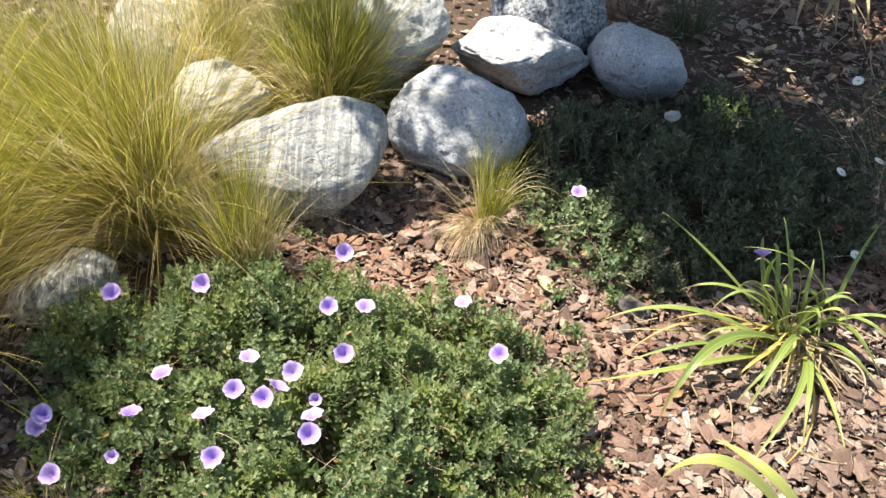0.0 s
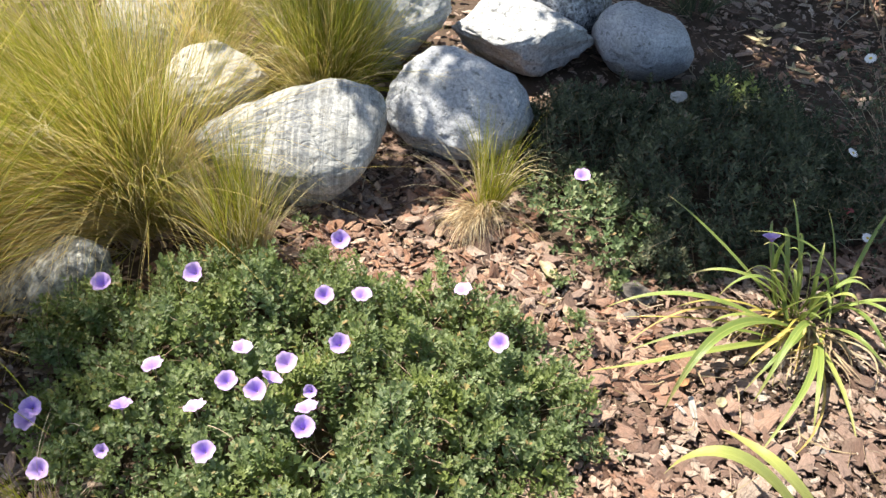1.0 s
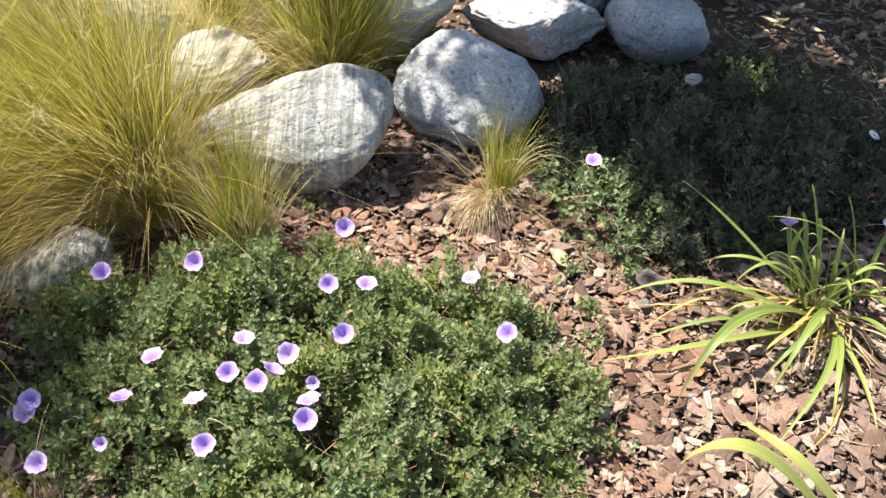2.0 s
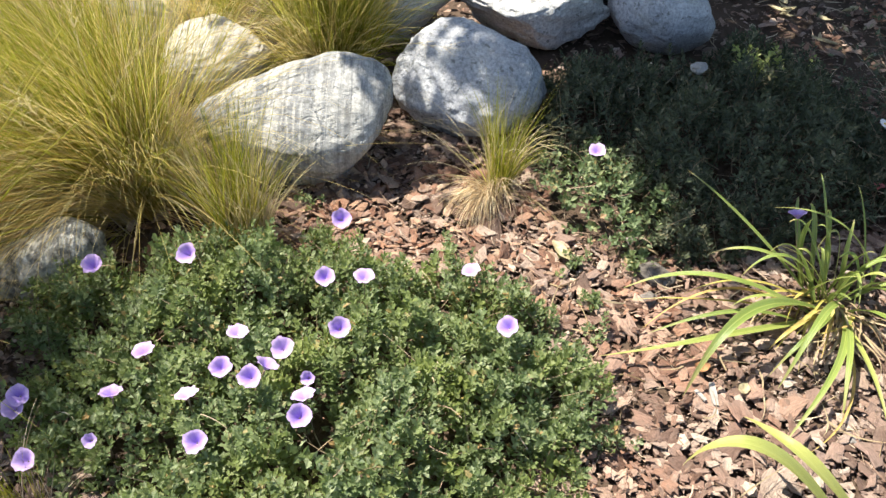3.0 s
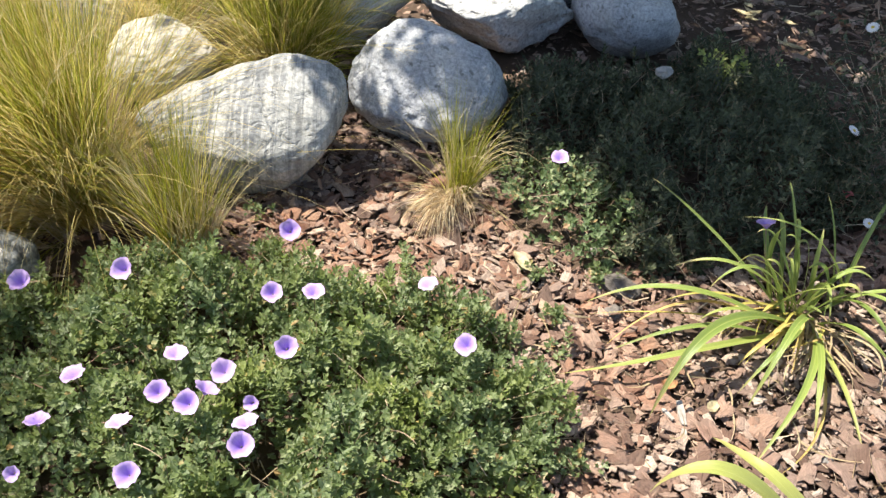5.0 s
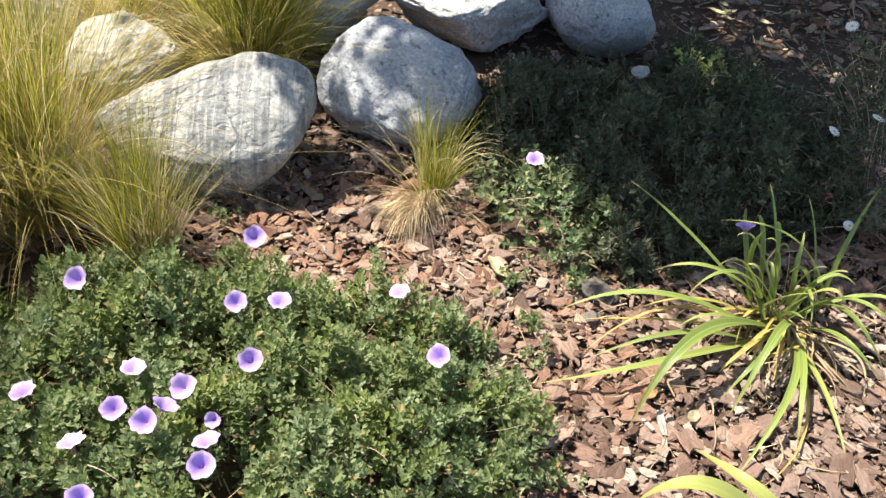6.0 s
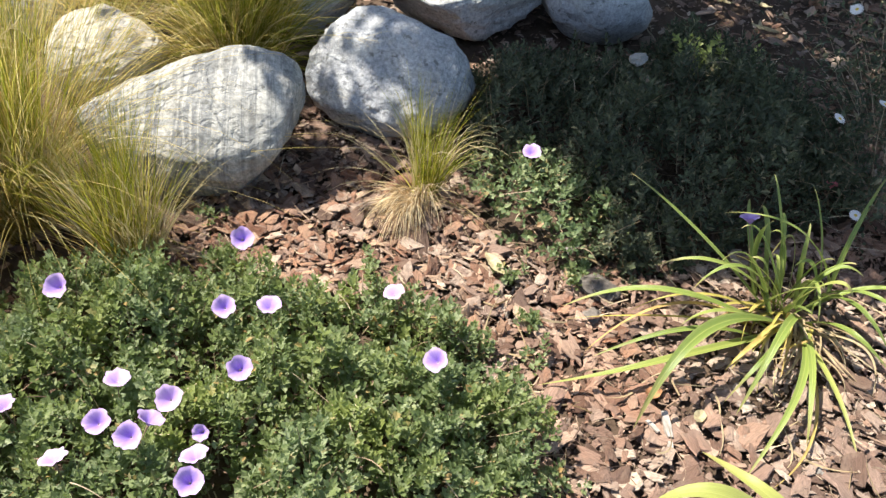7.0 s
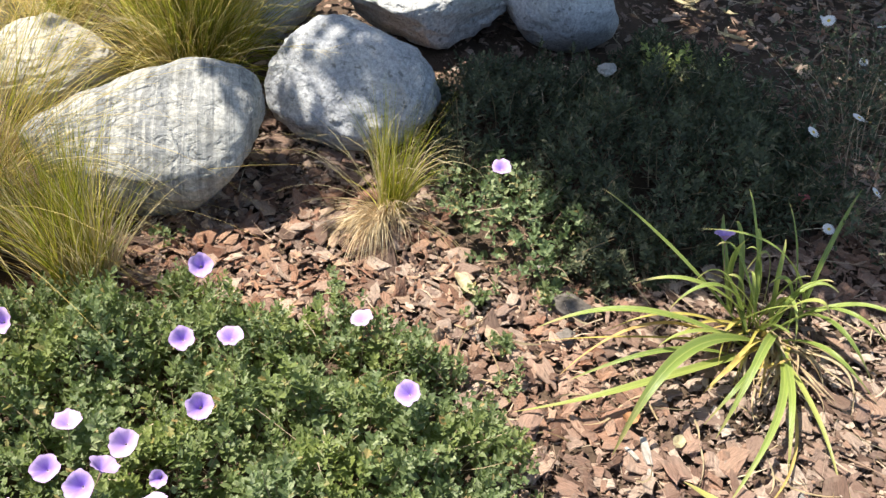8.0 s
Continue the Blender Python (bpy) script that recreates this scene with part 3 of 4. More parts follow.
def rod(name, mat, length, r0, r1, sides=6):
    bm = bmesh.new()
    bmesh.ops.create_cone(bm, segments=sides, radius1=r0, radius2=r1, depth=length, cap_ends=True)
    bmesh.ops.translate(bm, verts=bm.verts, vec=(0, 0, -length / 2))
    me = bpy.data.meshes.new(name)
    bm.to_mesh(me)
    bm.free()
    me.materials.append(mat)
    return me


CALYX = rod("calyx", M_STEM, 0.012, 0.0014, 0.0026, 8)
STALK = rod("stalk", M_STEM, 0.07, 0.0008, 0.0010, 5)
COROLLAS = {"wide": [funnel("corolla", 0.0208, 0.012 + 0.002 * k, 1.0, 0.22, k) for k in range(3)],
            "plain": [funnel("corolla", 0.0206, 0.019 + 0.002 * k, 1.0, 0.24, k + 10) for k in range(3)],
            "small": [funnel("corolla", 0.013, 0.018, 1.5, 0.2, 21)]}


def flower(parent, at, kind, k, tilt=None):
    face = Vector(tilt) if tilt else Vector((rng.normal(FACING[kind][0], 0.2), rng.normal(FACING[kind][1], 0.15), 1.0))
    turn = face.to_track_quat("Z", "Y").to_matrix().to_4x4() @ pose(0, 0, 0, 0, 0, float(rng.uniform(0, 360)))
    me = COROLLAS[kind][k % len(COROLLAS[kind])]
    head = place("flower", me, parent, Matrix.Translation(at) @ turn @ Matrix.Translation((0, 0, -0.012)), "lavender funnel-shaped flower")
    place("calyx", CALYX, head, Matrix.Translation((0, 0, -0.0005)))
    place("stalk", STALK, head, Matrix.Translation((0, 0, -0.008)))
    return head


def bindweed(label, blobs, box, step, seed, mat, leaves, size, blooms, wide=(0.75, 1.05), reach=(0.05, 0.10), bare=0.05):
    root = tagged(new("bindweed"), label, "ground cover plant")
    tips, ups = cushion(blobs, box, step, seed)
    for fx, fy, fz in blooms:
        near = (tips[:, 0] - fx) ** 2 + (tips[:, 1] - fy + 0.012) ** 2 < 0.046 ** 2
        tips[near, 2] = np.minimum(tips[near, 2], max(0.02, fz - 0.02))
    n = len(tips)
    pos, along, up, ln = shoots(tips, ups, leaves, rng.uniform(*reach, n), rng.uniform(0.8, 1.2, n) * size)
    v, f = leaf_mesh(pos, along, up, ln, rng.uniform(*wide, len(pos)))
    place("foliage", mesh_of("foliage", v, f, mat), root, None, "dense small oval grey-green leaves", "stuff")
    sel = rng.permutation(n)[: n // 2]
    base = tips[sel] - ups[sel] * 0.13 + rng.normal(0, 0.02, (len(sel), 3))
    base[:, 2] = np.maximum(base[:, 2], 0.0)
    d = tips[sel] - base
    v, f, uv, _, _ = ribbons(base, d, np.linalg.norm(d, axis=1), np.full(len(sel), 0.0022), 3, np.zeros(len(sel)), 0.2, profile=lambda s: 1 - 0.5 * s)
    place("twig_growth", mesh_of("twig_growth", v, f, M_STEM, uv), root, None, "thin woody stems", "stuff")
    dead = rng.permutation(n)[: int(n * bare)]
    p0 = tips[dead] + np.array([0, 0, -0.012]) + rng.normal(0, 0.01, (len(dead), 3))
    d0 = unit(rng.normal(0, 1, (len(dead), 3)) * np.array([1, 1, 0.35]) + np.array([0, 0, 0.25]))
    v, f, uv, _, _ = ribbons(p0, d0, rng.uniform(0.03, 0.11, len(dead)), rng.uniform(0.0012, 0.0022, len(dead)), 5, np.full(len(dead), 0.5), 0.6, profile=lambda s: 1 - 0.5 * s)
    place("dry_growth", mesh_of("dry_growth", v, f, M_TWIG, uv), root, None, "bare dry twigs poking out", "stuff")
    return root


bed = bindweed("spreading bindweed with lavender flowers over bark mulch", MAT_BLOBS, (-1.0, 0.55, 0.2, 1.5), 0.0205, 2, M_LEAF, 17, 0.0155, sum(FLOWERS.values(), []), (0.6, 0.95), (0.06, 0.12))
for kind_of, spots in FLOWERS.items():
    for k, at in enumerate(spots):
        flower(bed, at, kind_of, k)

SHRUB_BLOBS = [(0.60, 1.61, 0.12, 0.09), (0.66, 1.74, 0.18, 0.14), (0.72, 1.95, 0.36, 0.20), (0.96, 2.02, 0.30, 0.20), (0.46, 2.12, 0.32, 0.17), (0.85, 2.28, 0.32, 0.17)]
# its leaf colour holds some of the shade
shrub = bindweed("low dark green bindweed, leaf colour lowered for tree shade", SHRUB_BLOBS, (0.1, 1.5, 1.4, 2.7), 0.0265, 5, M_LEAF_SHADE_TONED, 22, 0.0175, [(0.841, 1.579, 0.167)], (0.45, 0.62), (0.08, 0.13))
FRONT_BLOBS = [(0.41, 1.74, 0.18, 0.14), (0.50, 1.64, 0.15, 0.12), (0.31, 1.83, 0.12, 0.09)]
young = bindweed("small twiggy bindweed with one lavender flower in sun", FRONT_BLOBS, (0.1, 0.75, 1.45, 2.05), 0.034, 8, M_LEAF_YOUNG, 14, 0.0155, [(0.373, 1.716, 0.19)], (0.6, 0.9), bare=0.35)
flower(young, (0.373, 1.716, 0.19), "wide", 1, (-0.1, -0.3, 1))
flower(shrub, (0.841, 1.579, 0.172), "plain", 0, (-0.2, 0.35, 1))


# ---- strap-leaved clumps ----
rng = np.random.default_rng(33)


def strap_leaf(base, az, reach, mid, tip, crest, bow, width, twist=0.0, mat=None):
    """A folded strap leaf from base to its tip: mid and tip are heights, crest and bow say where it arches and how far sideways."""
    d = Vector((math.cos(az), math.sin(az), 0))
    side0 = Vector((-d.y, d.x, 0))
    end = base + d * reach + Vector((0, 0, tip - base.z))
    ctrl = base + d * reach * crest + side0 * reach * bow + Vector((0, 0, 2 * mid - 0.5 * (base.z + tip) - base.z))
    steps, verts, uv = 20, [], []
    ripple = rng.uniform(0, 6.28)
    for k in range(steps + 1):
        s = k / steps
        p = base * (1 - s) ** 2 + ctrl * 2 * s * (1 - s) + end * s * s
        t = ((ctrl - base) * (1 - s) + (end - ctrl) * s).normalized()
        flat = Vector((0, 0, 1)).cross(t)
        flat = flat.normalized() if flat.length > 0.05 else side0
        side = (Matrix.Rotation(twist * (s - 0.3), 3, t) @ flat).normalized()
        up = t.cross(side)
        w = width * 0.9 * (0.66 + 0.42 * math.sin(math.pi * min(1, s * 1.2) ** 0.8)) * (1 - s ** 5) ** 0.8 * 0.5 + 0.0004
        p = p + side * width * 0.12 * math.sin(7 * s + ripple)
        for c, fold in ((-1, 0.42), (-0.5, 0.13), (0, 0), (0.5, 0.13), (1, 0.42)):
            verts.append(p + side * c * w + up * fold * w * (1 - 0.5 * s))
            uv.append(((c + 1) / 2, s))
    faces = [(k * 5 + j, k * 5 + j + 1, k * 5 + 5 + j + 1, k * 5 + 5 + j) for k in range(steps) for j in range(4)]
    return mesh_of("leaf", [tuple(v) for v in verts], faces, mat or M_STRAP, uv, True)


def grow(root, rows, mat=None, label="", loose=0.5):
    """rows: foot x and y, heading, reach, height half-way, height of the tip, crest, bow, width."""
    for x, y, az, reach, mid, tip, crest, bow, width in rows:
        place("leaf", strap_leaf(Vector((x, y, -0.005)), radians(az), reach, mid, tip, crest, bow, width, rng.normal(0, loose), mat), root, None, label)


def wither(root, count, heading, reach, mid, width, mat, label):
    for _ in range(count):
        foot = Vector((rng.normal(0.01, 0.03), rng.normal(0, 0.025), 0.0))
        place("leaf", strap_leaf(foot, radians(rng.uniform(*heading)), rng.uniform(*reach), rng.uniform(*mid), rng.uniform(0.006, 0.02), rng.uniform(0.4, 0.8), rng.normal(0, 0.25), rng.uniform(*width), rng.normal(0, 2.2), mat), root, None, label)


lily = tagged(new("strap_leaf_clump"), "clump of arching yellow-green strap leaves on mulch", "strap-leaved plant")
lily.location = (0.944, 1.455, 0.0)
grow(lily, [  # standing towards the back
    (-0.028, 0.022, 160, 0.361, 0.17, 0.24, 0.60, 0.12, 0.013),
    (0.121, 0.120, 184, 0.289, 0.21, 0.20, 0.53, 0.44, 0.012),
    (-0.048, 0.080, 227, 0.062, 0.16, 0.24, 1.39, -0.55, 0.013),
    (0.002, 0.071, 133, 0.116, 0.20, 0.27, 0.40, 0.46, 0.008),
    (0.087, 0.085, 127, 0.116, 0.17, 0.24, 0.29, 0.35, 0.008),
    (0.100, 0.080, 60, 0.190, 0.17, 0.24, 0.30, 0.10, 0.010),
    (-0.027, -0.003, 198, 0.159, 0.15, 0.20, 0.72, 0.05, 0.010),
    (0.020, 0.030, 95, 0.080, 0.13, 0.19, 0.40, 0.20, 0.012),
])
grow(lily, [  # arching over the mulch towards the bindweed
    (0.000, 0.044, 190, 0.305, 0.15, 0.13, 0.65, 0.15, 0.012),
    (0.005, 0.036, 203, 0.260, 0.17, 0.12, 0.77, 0.04, 0.014),
    (-0.026, -0.028, 186, 0.456, 0.12, 0.05, 0.63, 0.08, 0.017),
    (-0.058, -0.050, 201, 0.387, 0.08, 0.03, 0.56, 0.07, 0.012),
    (-0.026, -0.028, 206, 0.555, 0.07, 0.02, 0.68, 0.19, 0.018),
    (0.002, -0.007, 224, 0.489, 0.15, 0.02, 0.75, -0.07, 0.027),
    (-0.027, -0.003, 208, 0.266, 0.11, 0.06, 0.89, 0.11, 0.013),
])
grow(lily, [  # hanging down in front
    (0.026, 0.022, 235, 0.341, 0.10, 0.02, 0.90, 0.13, 0.013),
    (0.032, 0.023, 239, 0.358, 0.13, 0.02, 0.71, 0.03, 0.018),
    (0.038, 0.025, 247, 0.483, 0.08, 0.01, 0.65, 0.12, 0.016),
    (0.040, 0.025, 259, 0.367, 0.08, 0.02, 0.80, -0.05, 0.014),
    (0.022, 0.005, 276, 0.371, 0.05, 0.01, 0.63, -0.06, 0.012),
])
grow(lily, [  # bending away from the bindweed
    (0.046, 0.009, 305, 0.234, 0.11, 0.03, 0.57, -0.50, 0.018),
    (0.074, 0.083, 293, 0.269, 0.13, 0.03, 0.65, -0.33, 0.017),
    (0.085, 0.093, 316, 0.242, 0.14, 0.04, 0.51, -0.60, 0.015),
    (0.013, 0.020, 10, 0.120, 0.12, 0.12, 0.40, 0.25, 0.014),
    (0.040, 0.040, 335, 0.300, 0.13, 0.05, 0.50, 0.15, 0.014),
])
grow(lily, [
    (-0.065, -0.018, 201, 0.392, 0.09, 0.01, 0.55, -0.08, 0.009),
    (-0.063, -0.009, 192, 0.425, 0.07, 0.03, 0.70, 0.17, 0.006),
    (0.029, -0.043, 251, 0.412, 0.03, 0.01, 0.68, 0.22, 0.006),
    (-0.015, -0.001, 233, 0.257, 0.09, 0.05, 0.95, 0.11, 0.011),
    (-0.030, 0.010, 196, 0.330, 0.10, 0.06, 0.60, 0.05, 0.008),
    (0.010, 0.000, 228, 0.230, 0.08, 0.02, 0.70, 0.05, 0.009),
], M_STRAP_YELLOW, "withering yellow leaf")
wither(lily, 40, (195, 325), (0.08, 0.26), (0.015, 0.06), (0.003, 0.007), M_STRAP_DRY, "dead straw-coloured leaf")
wither(lily, 12, (190, 260), (0.10, 0.24), (0.03, 0.08), (0.004, 0.009), M_STRAP_YELLOW, "withering yellow leaf")

for k in range(20):
    place("leaf", strap_leaf(Vector((rng.normal(0.0, 0.035), rng.normal(0.055, 0.03), 0)), radians(rng.uniform(90, 320)), rng.uniform(0.06, 0.18), rng.uniform(0.11, 0.17), rng.uniform(0.08, 0.20), rng.uniform(0.4, 0.8), rng.normal(0, 0.25), rng.uniform(0.009, 0.015), rng.normal(0, 0.6)), lily)

edge_clump = tagged(new("strap_leaf_clump"), "broad bright green strap leaves at the bed's edge", "strap-leaved plant")
edge_clump.location = (0.93, 0.86, 0.0)
grow(edge_clump, [
    (-0.037, -0.033, 176, 0.329, 0.22, 0.13, 0.81, 0.03, 0.036),
    (-0.002, 0.002, 146, 0.281, 0.15, 0.09, 0.55, 0.45, 0.031),
    (0.02, 0.0, 20, 0.300, 0.16, 0.10, 0.50, 0.05, 0.030),
    (0.01, -0.02, 300, 0.280, 0.14, 0.05, 0.50, 0.00, 0.030),
    (0.0, -0.02, 250, 0.260, 0.13, 0.05, 0.50, 0.00, 0.028),
], loose=0.1)


# ---- daisies ----
rng = np.random.default_rng(34)


def daisy_head(parent, at, lean):
    petals, verts, faces = 22, [], []
    for k in range(petals):
        a = 2 * math.pi * k / petals
        c, s = math.cos(a), math.sin(a)
        for r, w in ((0.003, 0.0010), (0.0095, 0.0018), (0.0145, 0.0011)):
            verts += [(r * c - w * s, r * s + w * c, 0.001 * math.sin(k * 3.1)), (r * c + w * s, r * s - w * c, 0.0006)]
        i = k * 6
        faces += [(i, i + 1, i + 3, i + 2), (i + 2, i + 3, i + 5, i + 4)]
    turn = Vector(lean).to_track_quat("Z", "Y").to_matrix().to_4x4()
    head = place("flower", mesh_of("rays", verts, faces, M_DAISY), parent, Matrix.Translation(at) @ turn, "white daisy flower head")
    bm = bmesh.new()
    bmesh.ops.create_uvsphere(bm, u_segments=10, v_segments=6, radius=0.0042)
    bmesh.ops.scale(bm, verts=bm.verts, vec=(1, 1, 0.5))
    part("eye", bm, M_DAISY_EYE, head, "yellow eye")
    return head


def daisy_plant(label, at, heads, n_stems, reach):
    root = tagged(new("daisy_plant"), label, "daisy")
    root.location = at
    o = Vector(at)
    p0 = rng.normal(0, 0.02, (n_stems, 3)) * np.array([1, 1, 0])
    d0 = unit(np.stack([rng.normal(0, 0.7, n_stems), rng.normal(0, 0.7, n_stems), np.full(n_stems, 0.8)], -1))
    v, f, uv, pts, dirs = ribbons(p0, d0, rng.uniform(0.5, 1.0, n_stems) * reach, np.full(n_stems, 0.0022), 8, np.full(n_stems, 0.7), 0.5)
    place("wiry_growth", mesh_of("wiry_growth", v, f, M_TWIG, uv), root, None, "thin wiry brown stems", "stuff")
    sel = pts[:, 2:].reshape(-1, 3)
    sel = np.repeat(sel, 3, axis=0) + rng.normal(0, 0.008, (len(sel) * 3, 3))
    v, f = leaf_mesh(sel, rng.normal(0, 1, sel.shape) + np.array([0, 0, 0.4]), unit(rng.normal(0, 0.4, sel.shape) + np.array([0, 0, 1])), rng.uniform(0.012, 0.024, len(sel)), np.full(len(sel), 0.5))
    place("foliage", mesh_of("foliage", v, f, M_LEAF_SHADE_TONED, None), root, None, "sparse narrow leaves", "stuff")
    for h in heads:
        w = Vector(h) - o
        daisy_head(root, w, (rng.normal(0, 0.3), rng.normal(-0.2, 0.3), 1))
        mid = np.array([[w.x * 0.25, w.y * 0.25, 0.0]])
        to = np.array([w]) - mid
        v, f, uv, _, _ = ribbons(mid, to, np.linalg.norm(to, axis=1), np.array([0.0018]), 4, np.zeros(1), 0.0)
        place("stem", mesh_of("stem", v, f, M_STEM, uv), root)
    return root


daisy_plant("wiry white daisies beside the shaded shrub", (1.25, 1.9, 0.0), [(1.013, 1.754, 0.333), (1.09, 1.75, 0.38), (1.112, 1.707, 0.12), (1.24, 1.85, 0.3), (1.2, 1.75, 0.2)], 60, 0.5)
daisy_plant("straggling white daisies near the back of the bed", (1.35, 2.3, 0.0), [(1.036, 1.941, 0.498), (1.102, 2.115, 0.423), (1.3, 2.1, 0.42), (1.358, 2.197, 0.12), (1.468, 2.432, 0.12)], 60, 0.5)
daisy_plant("dry wiry daisies in broken light at the bed's far side", (1.50, 2.45, 0.0), [(1.59, 2.809, 0.12), (1.472, 2.59, 0.10), (1.62, 2.45, 0.16)], 80, 0.45)


# ---- shade tree behind the view ----
rng = np.random.default_rng(35)


def shade_tree():
    root = tagged(new("tree"), "leafy shade tree at the back of the bed", "tree")
    root.location = (1.9, 5.4, 0.0)
    o = np.array(root.location)
    bm = bmesh.new()
    limbs = [((0, 0, -0.1), (0.05, -0.1, 1.3), 0.13, 0.09), ((0.05, -0.1, 1.2), (-2.2, -2.6, 2.3), 0.07, 0.03), ((0.05, -0.1, 1.2), (-0.9, -2.6, 2.3), 0.07, 0.03), ((0.05, -0.1, 1.25), (-0.6, -0.3, 2.6), 0.07, 0.03), ((0.05, -0.1, 1.25), (0.9, -0.8, 2.2), 0.06, 0.03)]
    for a, b, r0, r1 in limbs:
        a, b = Vector(a), Vector(b)
        m = Matrix.Translation((a + b) / 2) @ (b - a).to_track_quat("Z", "Y").to_matrix().to_4x4()
        bmesh.ops.create_cone(bm, segments=12, radius1=r0, radius2=r1, depth=(b - a).length, cap_ends=True, matrix=m)
    part("trunk", bm, M_TREEBARK, root, "brown trunk and limbs")
    return root, o


tree, tree_at = shade_tree()


def crown(root, o):
    """Leaf clumps hung between sun and bed, placed from the shade they must throw; their edge follows an uneven line.
    """
    n = 3600
    x, y = rng.uniform(-0.60, 2.6, n), rng.uniform(1.0, 4.6, n)
    side = np.where(y < 1.8, 0.59, np.maximum(0.59 - (y - 1.8) * 1.2, -0.4)) + 0.03
    inside = (y > np.where(x < 0.72, 1.53, 1.68 - 0.14 * (x - 0.55))) & (x > side)
    dappled = (x > -0.60) & (x <= np.where(y > 2.4, 0.46, 0.40)) & (y > 1.60)
    light = np.where(y > 2.33, 0.018, np.where(x > 0.10, 0.35, 0.0))
    light = np.where((x < -0.16) & (y > 2.13) & (y < 2.36), 0.8, light)
    light = np.where(y < 1.93, np.where((x > -0.10) & (x < 0.0) & (y > 1.66), 0.5, 0.0), light)
    share = np.where(dappled, light, np.where(y > 2.6, 1.0, np.where(x > 1.05, 0.85, 1.0)))
    share = np.where((x > 1.27) & (x < 1.75) & (y > 1.95) & (y < 2.75), 0.16, share)
    for gx, gy, gr in ((1.08, 2.93, 0.19), (1.53, 3.52, 0.24), (0.94, 2.28, 0.13)):
        share = np.where((x - gx) ** 2 + (y - gy) ** 2 < gr * gr, 0.0, share)
    keep = (inside | dappled) & (rng.uniform(0, 1, n) < share)
    x, y = x[keep], y[keep]
    z = 1.9 + rng.uniform(0, 1.2, len(x)) ** 1.3
    c = np.stack([x + SUN.x / SUN.z * z, y + SUN.y / SUN.z * z, z], -1)
    # extra unseen clumps, added to hold skylight off the shrub
    more = np.stack([rng.uniform(0.6, 3.4, 1000), rng.uniform(2.2, 6.2, 1000), rng.uniform(1.7, 3.6, 1000)], -1)
    c = np.concatenate([c, more]) - o
    k = 32
    pos = np.repeat(c, k, axis=0) + rng.normal(0, 0.055, (len(c) * k, 3))
    v, f = leaf_mesh(pos, rng.normal(0, 1, pos.shape), unit(rng.normal(0, 0.6, pos.shape) + np.array([0, 0, 1])), rng.uniform(0.05, 0.08, len(pos)), np.full(len(pos), 0.8), OVAL_SHAPE, OVAL_FACES)
    place("crown", mesh_of("crown", v, f, M_TREELEAF), root, None, "dense crown of small leaves", "stuff")


crown(tree, tree_at)


# ---- bark mulch ----
rng = np.random.default_rng(36)


def chip_mesh(seed, fine):
    """A splintered flat piece of bark, one unit long; fine: with a broken inner surface."""
    r = random.Random(seed)
    m = r.choice((8, 9, 10)) if fine else r.choice((5, 6))
    asp = r.uniform(0.3, 0.85)
    thick = r.uniform(0.025, 0.075)
    ring = []
    for k in range(m):
        a = 2 * math.pi * (k + r.uniform(-0.35, 0.35)) / m
        q = r.uniform(0.5, 1.2)
        c, d = math.cos(a), math.sin(a)
        ring.append((0.5 * q * math.copysign(abs(c) ** 0.65, c), 0.5 * asp * q * math.copysign(abs(d) ** 0.55, d)))
    bow, roll = r.uniform(-0.15, 0.3), r.uniform(-0.35, 0.5)
    sag = [-bow * x * x - roll * y * y / asp for x, y in ring]
    low = [(x, y, z) for (x, y), z in zip(ring, sag)]
    top = [(x * r.uniform(0.9, 1.0), y * r.uniform(0.88, 1.0), z + thick * r.uniform(0.5, 1.1)) for (x, y), z in zip(ring, sag)]
    verts = low + top
    faces = [(k, (k + 1) % m, m + (k + 1) % m, m + k) for k in range(m)] + [tuple(reversed(range(m)))]
    last = m
    if fine:
        verts += [(x * r.uniform(0.4, 0.65), y * r.uniform(0.4, 0.65), z * 0.4 + thick * r.uniform(0.75, 1.35)) for (x, y), z in zip(ring, sag)]
        faces += [(m + k, m + (k + 1) % m, 2 * m + (k + 1) % m, 2 * m + k) for k in range(m)]
        last = 2 * m
    verts.append((r.uniform(-0.08, 0.08), 0, thick * r.uniform(0.7, 1.25)))
    faces += [(last + k, last + (k + 1) % m, len(verts) - 1) for k in range(m)]
    return verts, faces


CHIPS = [chip_mesh(k, True) for k in range(28)]
CRUMBS = [chip_mesh(k + 100, False) for k in range(16)]
CHIP_MESHES = [mesh_of("bark_chip", v, f, M_BARK, [(p[0] * 0.045 + k, p[1] * 0.045) for p in v]) for k, (v, f) in enumerate(CHIPS)]


def chip_pose(x, y, size, layer, tilt=0.2):
    z = float(relief(x, y)) + layer
    return Matrix.LocRotScale((x, y, z), Euler((random.gauss(0, tilt), random.gauss(0, tilt), random.uniform(0, 6.28))), (size, size, size))


def in_plants(x, y):
    a = np.array([x]), np.array([y])
    return max(float(hump(*a, MAT_BLOBS)[0]), float(hump(*a, SHRUB_BLOBS)[0]), float(hump(*a, FRONT_BLOBS)[0])) > 0.085


def scatter(zones, middle, spread, low, high, lift):
    found = []
    for x0, x1, y0, y1, n in zones:
        for _ in range(n):
            x, y = random.uniform(x0, x1), random.uniform(y0, y1)
            if not in_plants(x, y):
                found.append((x, y, min(high, max(low, random.lognormvariate(math.log(middle), spread))), random.uniform(*lift)))
    return found


